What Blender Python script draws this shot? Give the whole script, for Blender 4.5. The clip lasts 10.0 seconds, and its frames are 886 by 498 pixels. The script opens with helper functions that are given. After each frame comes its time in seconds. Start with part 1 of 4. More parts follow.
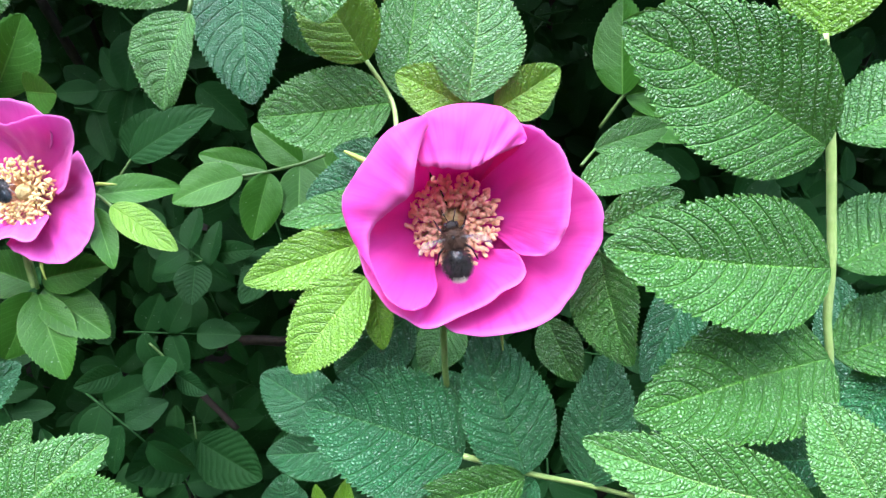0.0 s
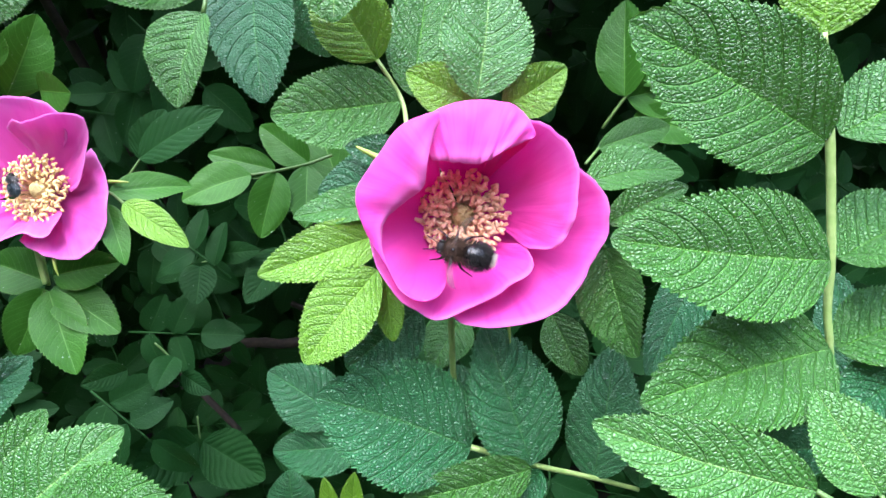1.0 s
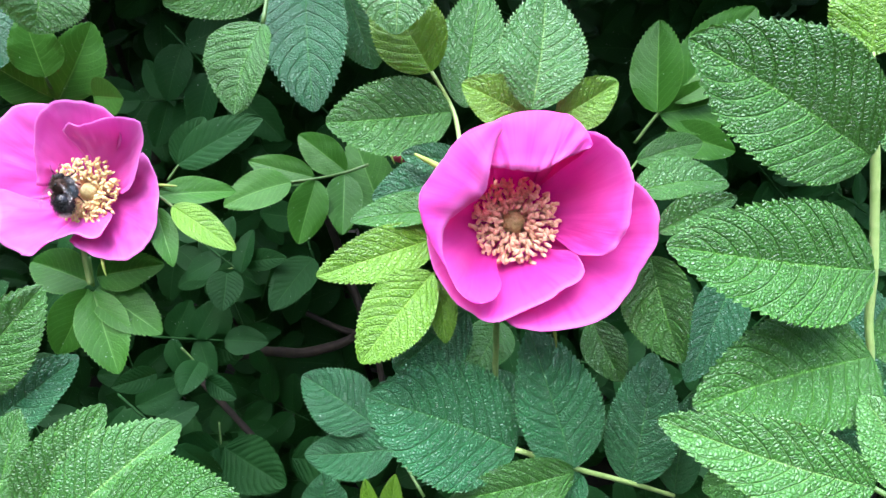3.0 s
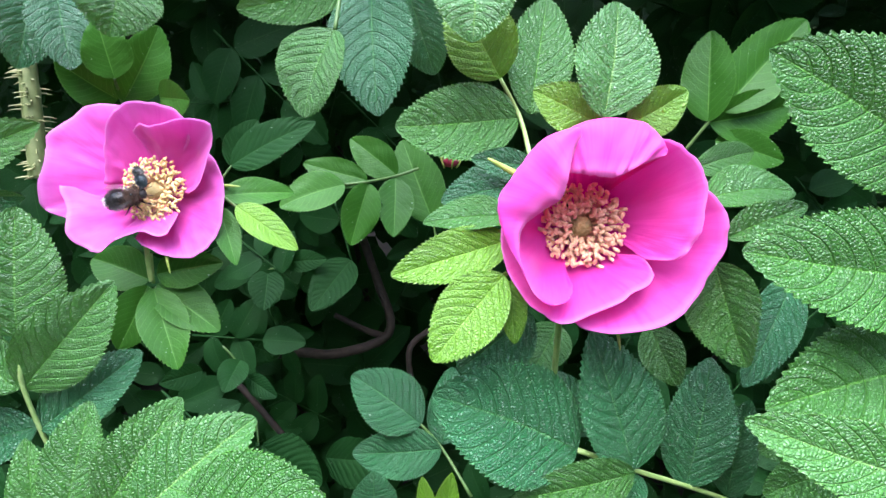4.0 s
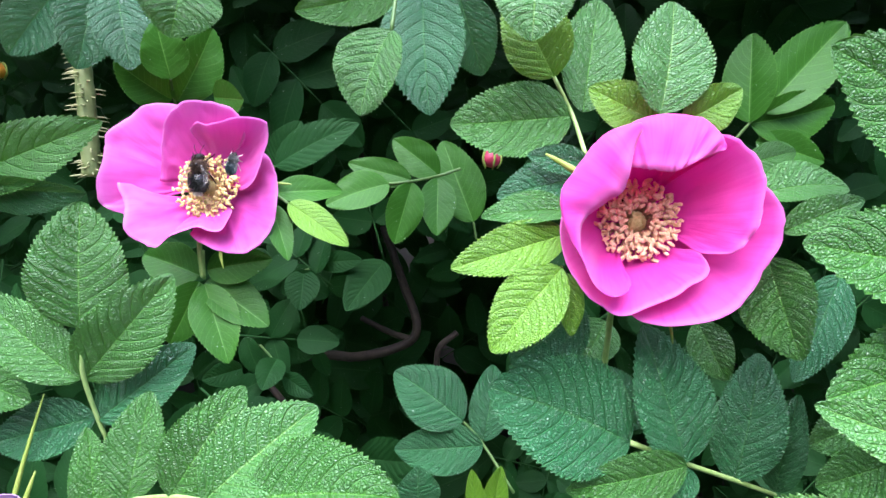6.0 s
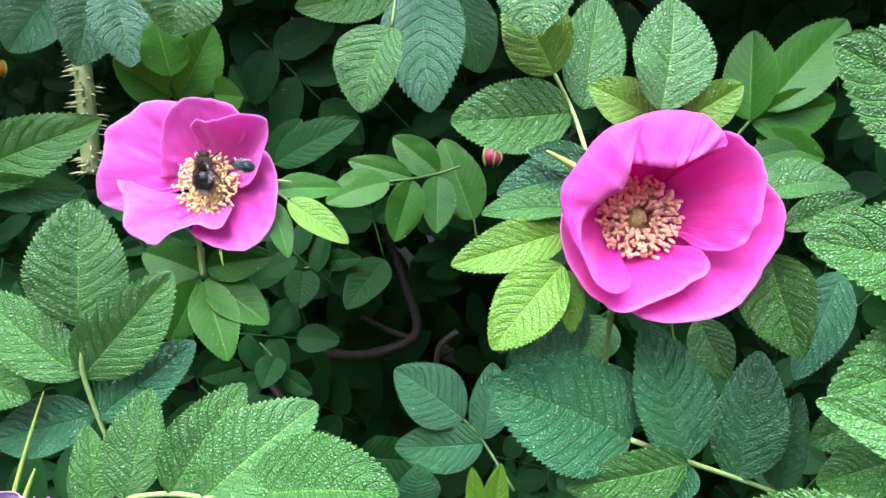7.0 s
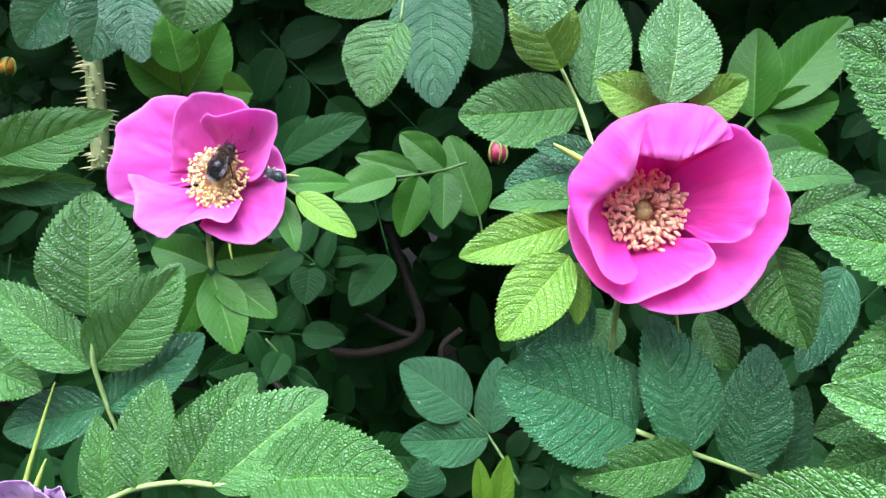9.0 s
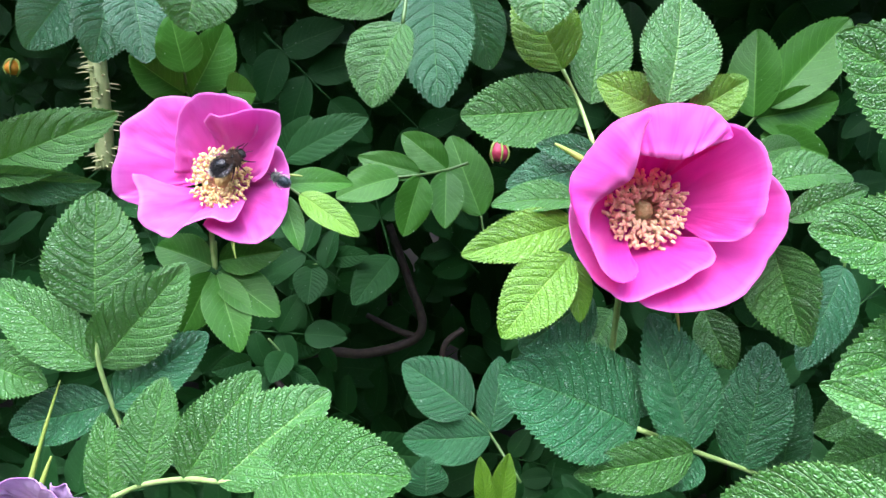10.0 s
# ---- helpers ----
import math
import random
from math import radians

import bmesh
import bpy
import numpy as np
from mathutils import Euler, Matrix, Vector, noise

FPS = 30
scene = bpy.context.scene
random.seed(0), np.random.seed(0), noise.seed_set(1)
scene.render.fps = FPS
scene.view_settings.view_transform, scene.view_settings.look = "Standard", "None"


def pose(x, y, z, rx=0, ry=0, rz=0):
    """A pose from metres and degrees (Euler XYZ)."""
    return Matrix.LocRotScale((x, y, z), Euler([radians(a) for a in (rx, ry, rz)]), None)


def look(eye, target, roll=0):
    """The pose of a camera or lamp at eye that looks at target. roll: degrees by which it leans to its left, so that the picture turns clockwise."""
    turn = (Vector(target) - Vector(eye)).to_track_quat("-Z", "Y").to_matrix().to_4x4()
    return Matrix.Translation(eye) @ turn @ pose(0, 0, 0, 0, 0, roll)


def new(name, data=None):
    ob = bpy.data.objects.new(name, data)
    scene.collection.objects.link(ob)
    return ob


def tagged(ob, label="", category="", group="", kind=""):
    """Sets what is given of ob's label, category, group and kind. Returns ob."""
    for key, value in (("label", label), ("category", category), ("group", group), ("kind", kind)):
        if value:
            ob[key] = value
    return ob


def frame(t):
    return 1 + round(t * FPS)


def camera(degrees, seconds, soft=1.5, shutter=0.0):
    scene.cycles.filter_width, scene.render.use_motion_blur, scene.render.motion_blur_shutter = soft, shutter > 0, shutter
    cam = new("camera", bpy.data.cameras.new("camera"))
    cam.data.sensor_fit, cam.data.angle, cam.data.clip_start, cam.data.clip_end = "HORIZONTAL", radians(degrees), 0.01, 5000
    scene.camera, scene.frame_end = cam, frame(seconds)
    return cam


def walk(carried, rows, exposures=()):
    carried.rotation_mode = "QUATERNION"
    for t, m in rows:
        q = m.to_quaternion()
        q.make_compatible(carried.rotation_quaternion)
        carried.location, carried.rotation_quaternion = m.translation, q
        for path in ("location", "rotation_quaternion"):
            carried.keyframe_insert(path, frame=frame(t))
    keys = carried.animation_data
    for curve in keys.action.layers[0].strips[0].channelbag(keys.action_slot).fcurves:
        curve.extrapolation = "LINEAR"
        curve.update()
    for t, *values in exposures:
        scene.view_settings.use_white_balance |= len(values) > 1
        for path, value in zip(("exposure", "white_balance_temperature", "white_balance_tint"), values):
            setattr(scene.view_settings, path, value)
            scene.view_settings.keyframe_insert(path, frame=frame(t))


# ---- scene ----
cam = camera(69.7, 10.0)
PATH = [
    (0, (0.00530, 0.02102, 0.99314), (0.00103, 0.24691, 0.88610), -0.14),
    (0.5, (0.00199, 0.01814, 0.99351), (-0.00107, 0.24463, 0.88772), 0.05),
    (1, (0.00099, 0.01408, 0.99087), (-0.00214, 0.24127, 0.88657), 0.08),
    (1.5, (-0.00049, 0.01285, 0.98913), (-0.00184, 0.24102, 0.88698), 0.21),
    (2, (-0.00130, 0.01094, 0.98940), (-0.00335, 0.23993, 0.88910), 0.47),
    (3.5, (-0.03279, 0.00195, 0.98988), (-0.03523, 0.23212, 0.89233), 1.64),
    (4, (-0.04374, -0.00110, 0.99006), (-0.04826, 0.22955, 0.89373), 1.93),
    (4.5, (-0.05213, -0.00325, 0.98902), (-0.05858, 0.22819, 0.89470), 1.81),
    (5, (-0.05915, -0.00605, 0.98827), (-0.06624, 0.22578, 0.89497), 1.95),
    (5.5, (-0.06222, -0.00910, 0.98699), (-0.07040, 0.22278, 0.89391), 1.84),
    (7, (-0.06243, -0.00926, 0.98471), (-0.07060, 0.22258, 0.89153), 1.86),
    (7.5, (-0.06230, -0.00988, 0.98406), (-0.07074, 0.22214, 0.89135), 1.83),
    (8, (-0.06334, -0.01121, 0.98300), (-0.07131, 0.22090, 0.89047), 1.98),
    (8.5, (-0.06418, -0.01240, 0.98174), (-0.07258, 0.21977, 0.88942), 1.97),
    (9, (-0.06468, -0.01371, 0.98182), (-0.07352, 0.21849, 0.88958), 1.95),
    (9.5, (-0.06594, -0.01432, 0.98164), (-0.07465, 0.21799, 0.88968), 1.99),
    (10, (-0.06499, -0.01600, 0.98178), (-0.07434, 0.21631, 0.88990), 1.90),
]
walk(cam, [(t, look(eye, target, roll)) for t, eye, target, roll in PATH])

# ---- light: open shade under a bright, hazy sky ----
world = bpy.data.worlds.new("sky")
scene.world = world
world.use_nodes = True
wn, wl = world.node_tree.nodes, world.node_tree.links
sky = wn.new("ShaderNodeTexSky")
sky.sky_type = "NISHITA"
sky.sun_disc = False
sky.sun_elevation, sky.sun_rotation = radians(58), radians(200)
wl.new(sky.outputs[0], wn["Background"].inputs[0])
wn["Background"].inputs[1].default_value = 0.15
sun = new("sun", bpy.data.lights.new("sun", "SUN"))
sun.data.energy, sun.data.angle, sun.data.color = 1.35, radians(58), (0.96, 0.96, 1.15)
sun.matrix_world = look((-0.12, -0.12, 2.1), (0, 0.0, 0.9))
scene.view_settings.exposure = 3.06


# ---- materials ----
def nodes_of(name):
    m = bpy.data.materials.new(name)
    m.use_nodes = True
    return m, m.node_tree.nodes, m.node_tree.links, m.node_tree.nodes["Principled BSDF"]


def calc(nodes, links, op, a, b=None, clamp=False):
    n = nodes.new("ShaderNodeMath")
    n.operation, n.use_clamp = op, clamp
    for i, v in enumerate((a, b)):
        if v is None:
            continue
        if isinstance(v, (int, float)):
            n.inputs[i].default_value = v
        else:
            links.new(v, n.inputs[i])
    return n.outputs[0]


def blend(nodes, links, fac, a, b, mode="MIX"):
    n = nodes.new("ShaderNodeMix")
    n.data_type, n.blend_type = "RGBA", mode
    for sock, v in ((n.inputs[0], fac), (n.inputs[6], a), (n.inputs[7], b)):
        if isinstance(v, (int, float)):
            sock.default_value = v
        elif isinstance(v, tuple):
            sock.default_value = (*v, 1)
        else:
            links.new(v, sock)
    return n.outputs[2]


def noise_of(nodes, links, scale, detail=3.0, vec=None):
    n = nodes.new("ShaderNodeTexNoise")
    n.inputs["Scale"].default_value, n.inputs["Detail"].default_value = scale, detail
    if vec is not None:
        links.new(vec, n.inputs["Vector"])
    return n.outputs["Fac"]


def leaf_material(name, low, high, vein, rough=0.5, bump=0.75, through_light=0.16):
    """Leaf skin: midrib and side veins along the leaf's own axes, a net of fine veins, mottling and pale specks."""
    m, ns, ls, bsdf = nodes_of(name)
    uv = ns.new("ShaderNodeUVMap").outputs[0]
    sep = ns.new("ShaderNodeSeparateXYZ")
    ls.new(uv, sep.inputs[0])
    along = sep.outputs[0]
    side = calc(ns, ls, "ABSOLUTE", calc(ns, ls, "MULTIPLY", calc(ns, ls, "SUBTRACT", sep.outputs[1], 0.5), 2.0))
    geo = ns.new("ShaderNodeTexCoord").outputs["Object"]
    rnd = ns.new("ShaderNodeObjectInfo").outputs["Random"]
    wob = calc(ns, ls, "MULTIPLY", noise_of(ns, ls, 160, 2, geo), 0.16)
    phase = calc(ns, ls, "ADD", calc(ns, ls, "SUBTRACT", calc(ns, ls, "MULTIPLY", along, 10.0), calc(ns, ls, "MULTIPLY", calc(ns, ls, "POWER", side, 1.25), 2.9)), wob)
    frac = calc(ns, ls, "ABSOLUTE", calc(ns, ls, "SUBTRACT", calc(ns, ls, "FRACT", phase), 0.5))
    vein_line = calc(ns, ls, "SUBTRACT", 1.0, calc(ns, ls, "MULTIPLY", calc(ns, ls, "SUBTRACT", 0.5, frac), 13.0), True)
    rib = calc(ns, ls, "SUBTRACT", 1.0, calc(ns, ls, "MULTIPLY", side, 26.0), True)
    # puckered cells between the side veins
    vor = ns.new("ShaderNodeTexVoronoi")
    vor.feature, vor.inputs["Scale"].default_value = "DISTANCE_TO_EDGE", 780
    jit = ns.new("ShaderNodeVectorMath")
    jit.operation = "MULTIPLY_ADD"
    warp = ns.new("ShaderNodeTexNoise")
    warp.inputs["Scale"].default_value = 900
    ls.new(geo, warp.inputs["Vector"])
    ls.new(warp.outputs["Color"], jit.inputs[0])
    jit.inputs[1].default_value = (0.0010, 0.0010, 0.0010)
    ls.new(geo, jit.inputs[2])
    ls.new(jit.outputs[0], vor.inputs["Vector"])
    net = calc(ns, ls, "POWER", calc(ns, ls, "MULTIPLY", vor.outputs["Distance"], 3.4, True), 0.7)
    big = noise_of(ns, ls, 45, 3, geo)
    tone = calc(ns, ls, "ADD", calc(ns, ls, "MULTIPLY", big, 0.9), calc(ns, ls, "SUBTRACT", calc(ns, ls, "MULTIPLY", rnd, 0.6), 0.25), True)
    col = blend(ns, ls, tone, low, high)
    col = blend(ns, ls, calc(ns, ls, "MULTIPLY", calc(ns, ls, "SUBTRACT", 1.0, net), 0.3), col, (low[0] * 0.5, low[1] * 0.55, low[2] * 0.5))
    col = blend(ns, ls, calc(ns, ls, "MULTIPLY", vein_line, 0.28), col, vein)
    col = blend(ns, ls, calc(ns, ls, "MULTIPLY", rib, 0.75), col, vein)
    rim = calc(ns, ls, "MULTIPLY", calc(ns, ls, "SUBTRACT", side, 0.94), 12.0, True)
    col = blend(ns, ls, calc(ns, ls, "MULTIPLY", rim, 0.5), col, vein)
    # dust specks, gathered in places, and a few larger dried marks
    speck = calc(ns, ls, "MULTIPLY", calc(ns, ls, "SUBTRACT", calc(ns, ls, "ADD", noise_of(ns, ls, 700, 1, geo), calc(ns, ls, "MULTIPLY", noise_of(ns, ls, 70, 1, geo), 0.25)), 0.90), 20.0, True)
    col = blend(ns, ls, calc(ns, ls, "MULTIPLY", speck, 0.6), col, (0.5, 0.6, 0.45))
    ls.new(col, bsdf.inputs["Base Color"])
    ls.new(calc(ns, ls, "ADD", calc(ns, ls, "MULTIPLY", big, 0.18), rough - 0.09), bsdf.inputs["Roughness"])
    bsdf.inputs["Specular IOR Level"].default_value = 0.78 if bump > 0.3 else (0.25 if rough < 0.55 else 0.15)
    height = calc(ns, ls, "SUBTRACT", calc(ns, ls, "ADD", calc(ns, ls, "MULTIPLY", net, 0.42), calc(ns, ls, "MULTIPLY", noise_of(ns, ls, 1300, 3, geo), 0.22)), calc(ns, ls, "ADD", calc(ns, ls, "MULTIPLY", vein_line, 0.7), calc(ns, ls, "MULTIPLY", rib, 0.45)))
    bp = ns.new("ShaderNodeBump")
    bp.inputs["Strength"].default_value, bp.inputs["Distance"].default_value = bump, 0.001
    ls.new(height, bp.inputs["Height"])
    ls.new(bp.outputs[0], bsdf.inputs["Normal"])
    tr = ns.new("ShaderNodeBsdfTranslucent")
    ls.new(blend(ns, ls, 0.5, col, (0.16, 0.34, 0.02)), tr.inputs["Color"])
    mix = ns.new("ShaderNodeMixShader")
    mix.inputs[0].default_value = through_light
    ls.new(bsdf.outputs[0], mix.inputs[1])
    ls.new(tr.outputs[0], mix.inputs[2])
    ls.new(mix.outputs[0], ns["Material Output"].inputs["Surface"])
    return m


LEAF = {
    "m": leaf_material("leaf_mid", (0.030, 0.130, 0.014), (0.060, 0.220, 0.030), (0.12, 0.34, 0.045), 0.38, 0.95),
    "l": leaf_material("leaf_light", (0.036, 0.155, 0.020), (0.072, 0.235, 0.04), (0.22, 0.42, 0.1), 0.41, 0.8),
    "y": leaf_material("leaf_young", (0.085, 0.235, 0.006), (0.15, 0.345, 0.013), (0.24, 0.45, 0.06), 0.44, 0.7),
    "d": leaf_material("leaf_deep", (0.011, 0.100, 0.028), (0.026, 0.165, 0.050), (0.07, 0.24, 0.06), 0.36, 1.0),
    "b": leaf_material("leaf_smooth", (0.023, 0.105, 0.008), (0.042, 0.16, 0.015), (0.12, 0.3, 0.05), 0.46, 0.25),
    # Darker copy for inner leaves: the bush's inner shade put into the green.
    "s": leaf_material("leaf_inner_shade", (0.006, 0.042, 0.008), (0.014, 0.072, 0.014), (0.03, 0.10, 0.025), 0.6, 0.3, 0.1),
}


def plain_material(name, low, high, scale=300, rough=0.5, bump=0.0, metal=0.0, through_light=0.0):
    m, ns, ls, bsdf = nodes_of(name)
    geo = ns.new("ShaderNodeTexCoord").outputs["Object"]
    f = noise_of(ns, ls, scale, 4, geo)
    col = blend(ns, ls, calc(ns, ls, "MULTIPLY", calc(ns, ls, "SUBTRACT", f, 0.25), 2.0, True), low, high)
    ls.new(col, bsdf.inputs["Base Color"])
    bsdf.inputs["Roughness"].default_value, bsdf.inputs["Metallic"].default_value = rough, metal
    if bump:
        bp = ns.new("ShaderNodeBump")
        bp.inputs["Strength"].default_value, bp.inputs["Distance"].default_value = bump, 0.001
        ls.new(f, bp.inputs["Height"])
        ls.new(bp.outputs[0], bsdf.inputs["Normal"])
    if through_light:
        tr = ns.new("ShaderNodeBsdfTranslucent")
        ls.new(col, tr.inputs["Color"])
        mix = ns.new("ShaderNodeMixShader")
        mix.inputs[0].default_value = through_light
        ls.new(bsdf.outputs[0], mix.inputs[1])
        ls.new(tr.outputs[0], mix.inputs[2])
        ls.new(mix.outputs[0], ns["Material Output"].inputs["Surface"])
    return m


def petal_material(name, base, tip, blush, through_light=0.42):
    m, ns, ls, bsdf = nodes_of(name)
    uv = ns.new("ShaderNodeUVMap").outputs[0]
    sc = ns.new("ShaderNodeVectorMath")
    sc.operation = "MULTIPLY"
    ls.new(uv, sc.inputs[0])
    sc.inputs[1].default_value = (3.0, 46.0, 1.0)
    streak = noise_of(ns, ls, 1.0, 3, sc.outputs[0])
    sep = ns.new("ShaderNodeSeparateXYZ")
    ls.new(uv, sep.inputs[0])
    geo = ns.new("ShaderNodeTexCoord").outputs["Object"]
    col = blend(ns, ls, calc(ns, ls, "POWER", sep.outputs[0], 1.6), base, tip)
    col = blend(ns, ls, calc(ns, ls, "MULTIPLY", calc(ns, ls, "SUBTRACT", streak, 0.5), 2.2, True), col, blush)
    col = blend(ns, ls, calc(ns, ls, "MULTIPLY", calc(ns, ls, "SUBTRACT", noise_of(ns, ls, 60, 4, geo), 0.55), 2.5, True), col, blush)
    col = blend(ns, ls, calc(ns, ls, "MULTIPLY", calc(ns, ls, "MULTIPLY", calc(ns, ls, "SUBTRACT", sep.outputs[0], 0.93), 14.0, True), 0.35), col, (0.92, 0.42, 0.78))
    ls.new(col, bsdf.inputs["Base Color"])
    bsdf.inputs["Roughness"].default_value = 0.55
    bsdf.inputs["Specular IOR Level"].default_value = 0.2
    bsdf.inputs["Sheen Weight"].default_value = 0.25
    bp = ns.new("ShaderNodeBump")
    bp.inputs["Strength"].default_value, bp.inputs["Distance"].default_value = 0.4, 0.0008
    ls.new(calc(ns, ls, "ADD", calc(ns, ls, "MULTIPLY", streak, 0.55), calc(ns, ls, "MULTIPLY", noise_of(ns, ls, 140, 3, geo), 0.7)), bp.inputs["Height"])
    ls.new(bp.outputs[0], bsdf.inputs["Normal"])
    tr = ns.new("ShaderNodeBsdfTranslucent")
    ls.new(col, tr.inputs["Color"])
    mix = ns.new("ShaderNodeMixShader")
    mix.inputs[0].default_value = through_light
    ls.new(bsdf.outputs[0], mix.inputs[1])
    ls.new(tr.outputs[0], mix.inputs[2])
    ls.new(mix.outputs[0], ns["Material Output"].inputs["Surface"])
    return m


PETAL_A = petal_material("petal_magenta", (0.84, 0.04, 0.42), (0.90, 0.12, 0.60), (0.82, 0.05, 0.46))
PETAL_B = petal_material("petal_rose", (0.76, 0.05, 0.40), (0.84, 0.17, 0.62), (0.76, 0.09, 0.50))
PETAL_C = petal_material("petal_faded", (0.6, 0.4, 0.6), (0.62, 0.42, 0.66), (0.45, 0.25, 0.5))
STALK = plain_material("stalk_green", (0.22, 0.36, 0.09), (0.36, 0.48, 0.17), 250, 0.5, 0.2)
STALK_DARK = plain_material("stalk_dark", (0.06, 0.14, 0.03), (0.12, 0.2, 0.05), 250, 0.5, 0.2)
CANE = plain_material("cane_bark", (0.012, 0.008, 0.006), (0.04, 0.026, 0.018), 180, 0.8, 0.6)
CANE_GREEN = plain_material("cane_green", (0.1, 0.14, 0.04), (0.2, 0.23, 0.09), 200, 0.6, 0.3)
PRICKLE = plain_material("prickle", (0.25, 0.28, 0.1), (0.4, 0.38, 0.2), 300, 0.6)
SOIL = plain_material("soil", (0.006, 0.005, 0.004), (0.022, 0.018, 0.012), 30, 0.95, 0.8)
# Dark green of the ring wall that is added to hold back low light.
LIGHT_BLOCK = plain_material("light_block_green", (0.008, 0.02, 0.006), (0.03, 0.07, 0.02), 14, 0.9, 0.8)
ANTHER_OLD = plain_material("anther_orange", (0.80, 0.45, 0.24), (0.95, 0.69, 0.45), 700, 0.7, 0.3)
ANTHER_NEW = plain_material("anther_yellow", (0.75, 0.50, 0.16), (0.92, 0.75, 0.40), 700, 0.7, 0.3)
FILAMENT = plain_material("filament", (0.70, 0.35, 0.2), (0.8, 0.5, 0.3), 500, 0.6)
PISTIL = plain_material("pistil", (0.5, 0.36, 0.12), (0.68, 0.54, 0.26), 900, 0.8, 0.8)
SEPAL = plain_material("sepal", (0.28, 0.40, 0.06), (0.42, 0.52, 0.12), 300, 0.5, 0.2, 0, 0.2)
BLACK_SHELL = plain_material("shell_black", (0.008, 0.008, 0.009), (0.02, 0.018, 0.018), 900, 0.25)
HAIR_BROWN = plain_material("hair_brown", (0.02, 0.009, 0.005), (0.085, 0.04, 0.018), 500, 0.8)
HAIR_BLACK = plain_material("hair_black", (0.006, 0.005, 0.005), (0.022, 0.016, 0.014), 500, 0.8)
HAIR_WHITE = plain_material("hair_white", (0.55, 0.5, 0.42), (0.8, 0.76, 0.68), 500, 0.8)
HAIR_GREY = plain_material("hair_grey", (0.06, 0.06, 0.06), (0.22, 0.21, 0.2), 500, 0.8)
SHELL_GREY = plain_material("shell_grey", (0.03, 0.05, 0.06), (0.09, 0.12, 0.13), 900, 0.35)
HIP = plain_material("hip_orange", (0.6, 0.2, 0.015), (0.8, 0.36, 0.03), 120, 0.45)
BUD_RED = plain_material("bud_red", (0.4, 0.02, 0.05), (0.6, 0.06, 0.14), 200, 0.5)


def wing_material():
    m, ns, ls, bsdf = nodes_of("wing_film")
    bsdf.inputs["Base Color"].default_value = (0.12, 0.11, 0.105, 1)
    bsdf.inputs["Roughness"].default_value = 0.25
    clear = ns.new("ShaderNodeBsdfTransparent")
    mix = ns.new("ShaderNodeMixShader")
    mix.inputs[0].default_value = 0.26
    ls.new(clear.outputs[0], mix.inputs[1])
    ls.new(bsdf.outputs[0], mix.inputs[2])
    ls.new(mix.outputs[0], ns["Material Output"].inputs["Surface"])
    return m


WING = wing_material()


# ---- mesh builders ----
def part(name, bm, material, parent=None, label=""):
    me = bpy.data.meshes.new(name)
    bm.to_mesh(me)
    bm.free()
    me.materials.append(material)
    for p in me.polygons:
        p.use_smooth = True
    ob = new(name, me)
    ob.parent = parent
    return tagged(ob, label)


def thing(name, place, label, category, group=""):
    ob = new(name)
    ob.empty_display_size = 0.005
    ob.matrix_basis = Matrix.Translation(place) if not isinstance(place, Matrix) else place
    return tagged(ob, label, category, group)


def glide(points, steps):
    """Points on a smooth curve through the given ones."""
    pts = [Vector(p) for p in points]
    ext = [2 * pts[0] - pts[1], *pts, 2 * pts[-1] - pts[-2]]
    out = []
    for i in range(1, len(ext) - 2):
        a, b, c, d = ext[i - 1:i + 3]
        for k in range(steps):
            u = k / steps
            out.append(0.5 * (2 * b + (c - a) * u + (2 * a - 5 * b + 4 * c - d) * u * u + (3 * b - a - 3 * c + d) * u ** 3))
    return out + [pts[-1]]


def tube(bm, points, r0, r1, steps=6, sides=8, rough=0.06):
    """A round, tapered, slightly uneven stem."""
    pts = glide(points, steps)
    rings = []
    for i, p in enumerate(pts):
        t = (pts[min(i + 1, len(pts) - 1)] - pts[max(i - 1, 0)]).normalized()
        s = t.orthogonal().normalized() if i == 0 else (s - s.dot(t) * t).normalized()
        q = t.cross(s)
        r = r0 + (r1 - r0) * i / (len(pts) - 1)
        rings.append([bm.verts.new(p + (s * math.cos(a) + q * math.sin(a)) * r * (1 + rough * noise.noise((p + Vector((a, 0, 0))) * 300)))
                      for a in (2 * math.pi * k / sides for k in range(sides))])
    for a, b in zip(rings, rings[1:]):
        for k in range(sides):
            bm.faces.new((a[k], a[(k + 1) % sides], b[(k + 1) % sides], b[k]))
    for ring, flip in ((rings[0], True), (rings[-1], False)):
        bm.faces.new(ring[::-1] if flip else ring)


VIEW = Vector((0, -0.92, 0.39)).normalized()


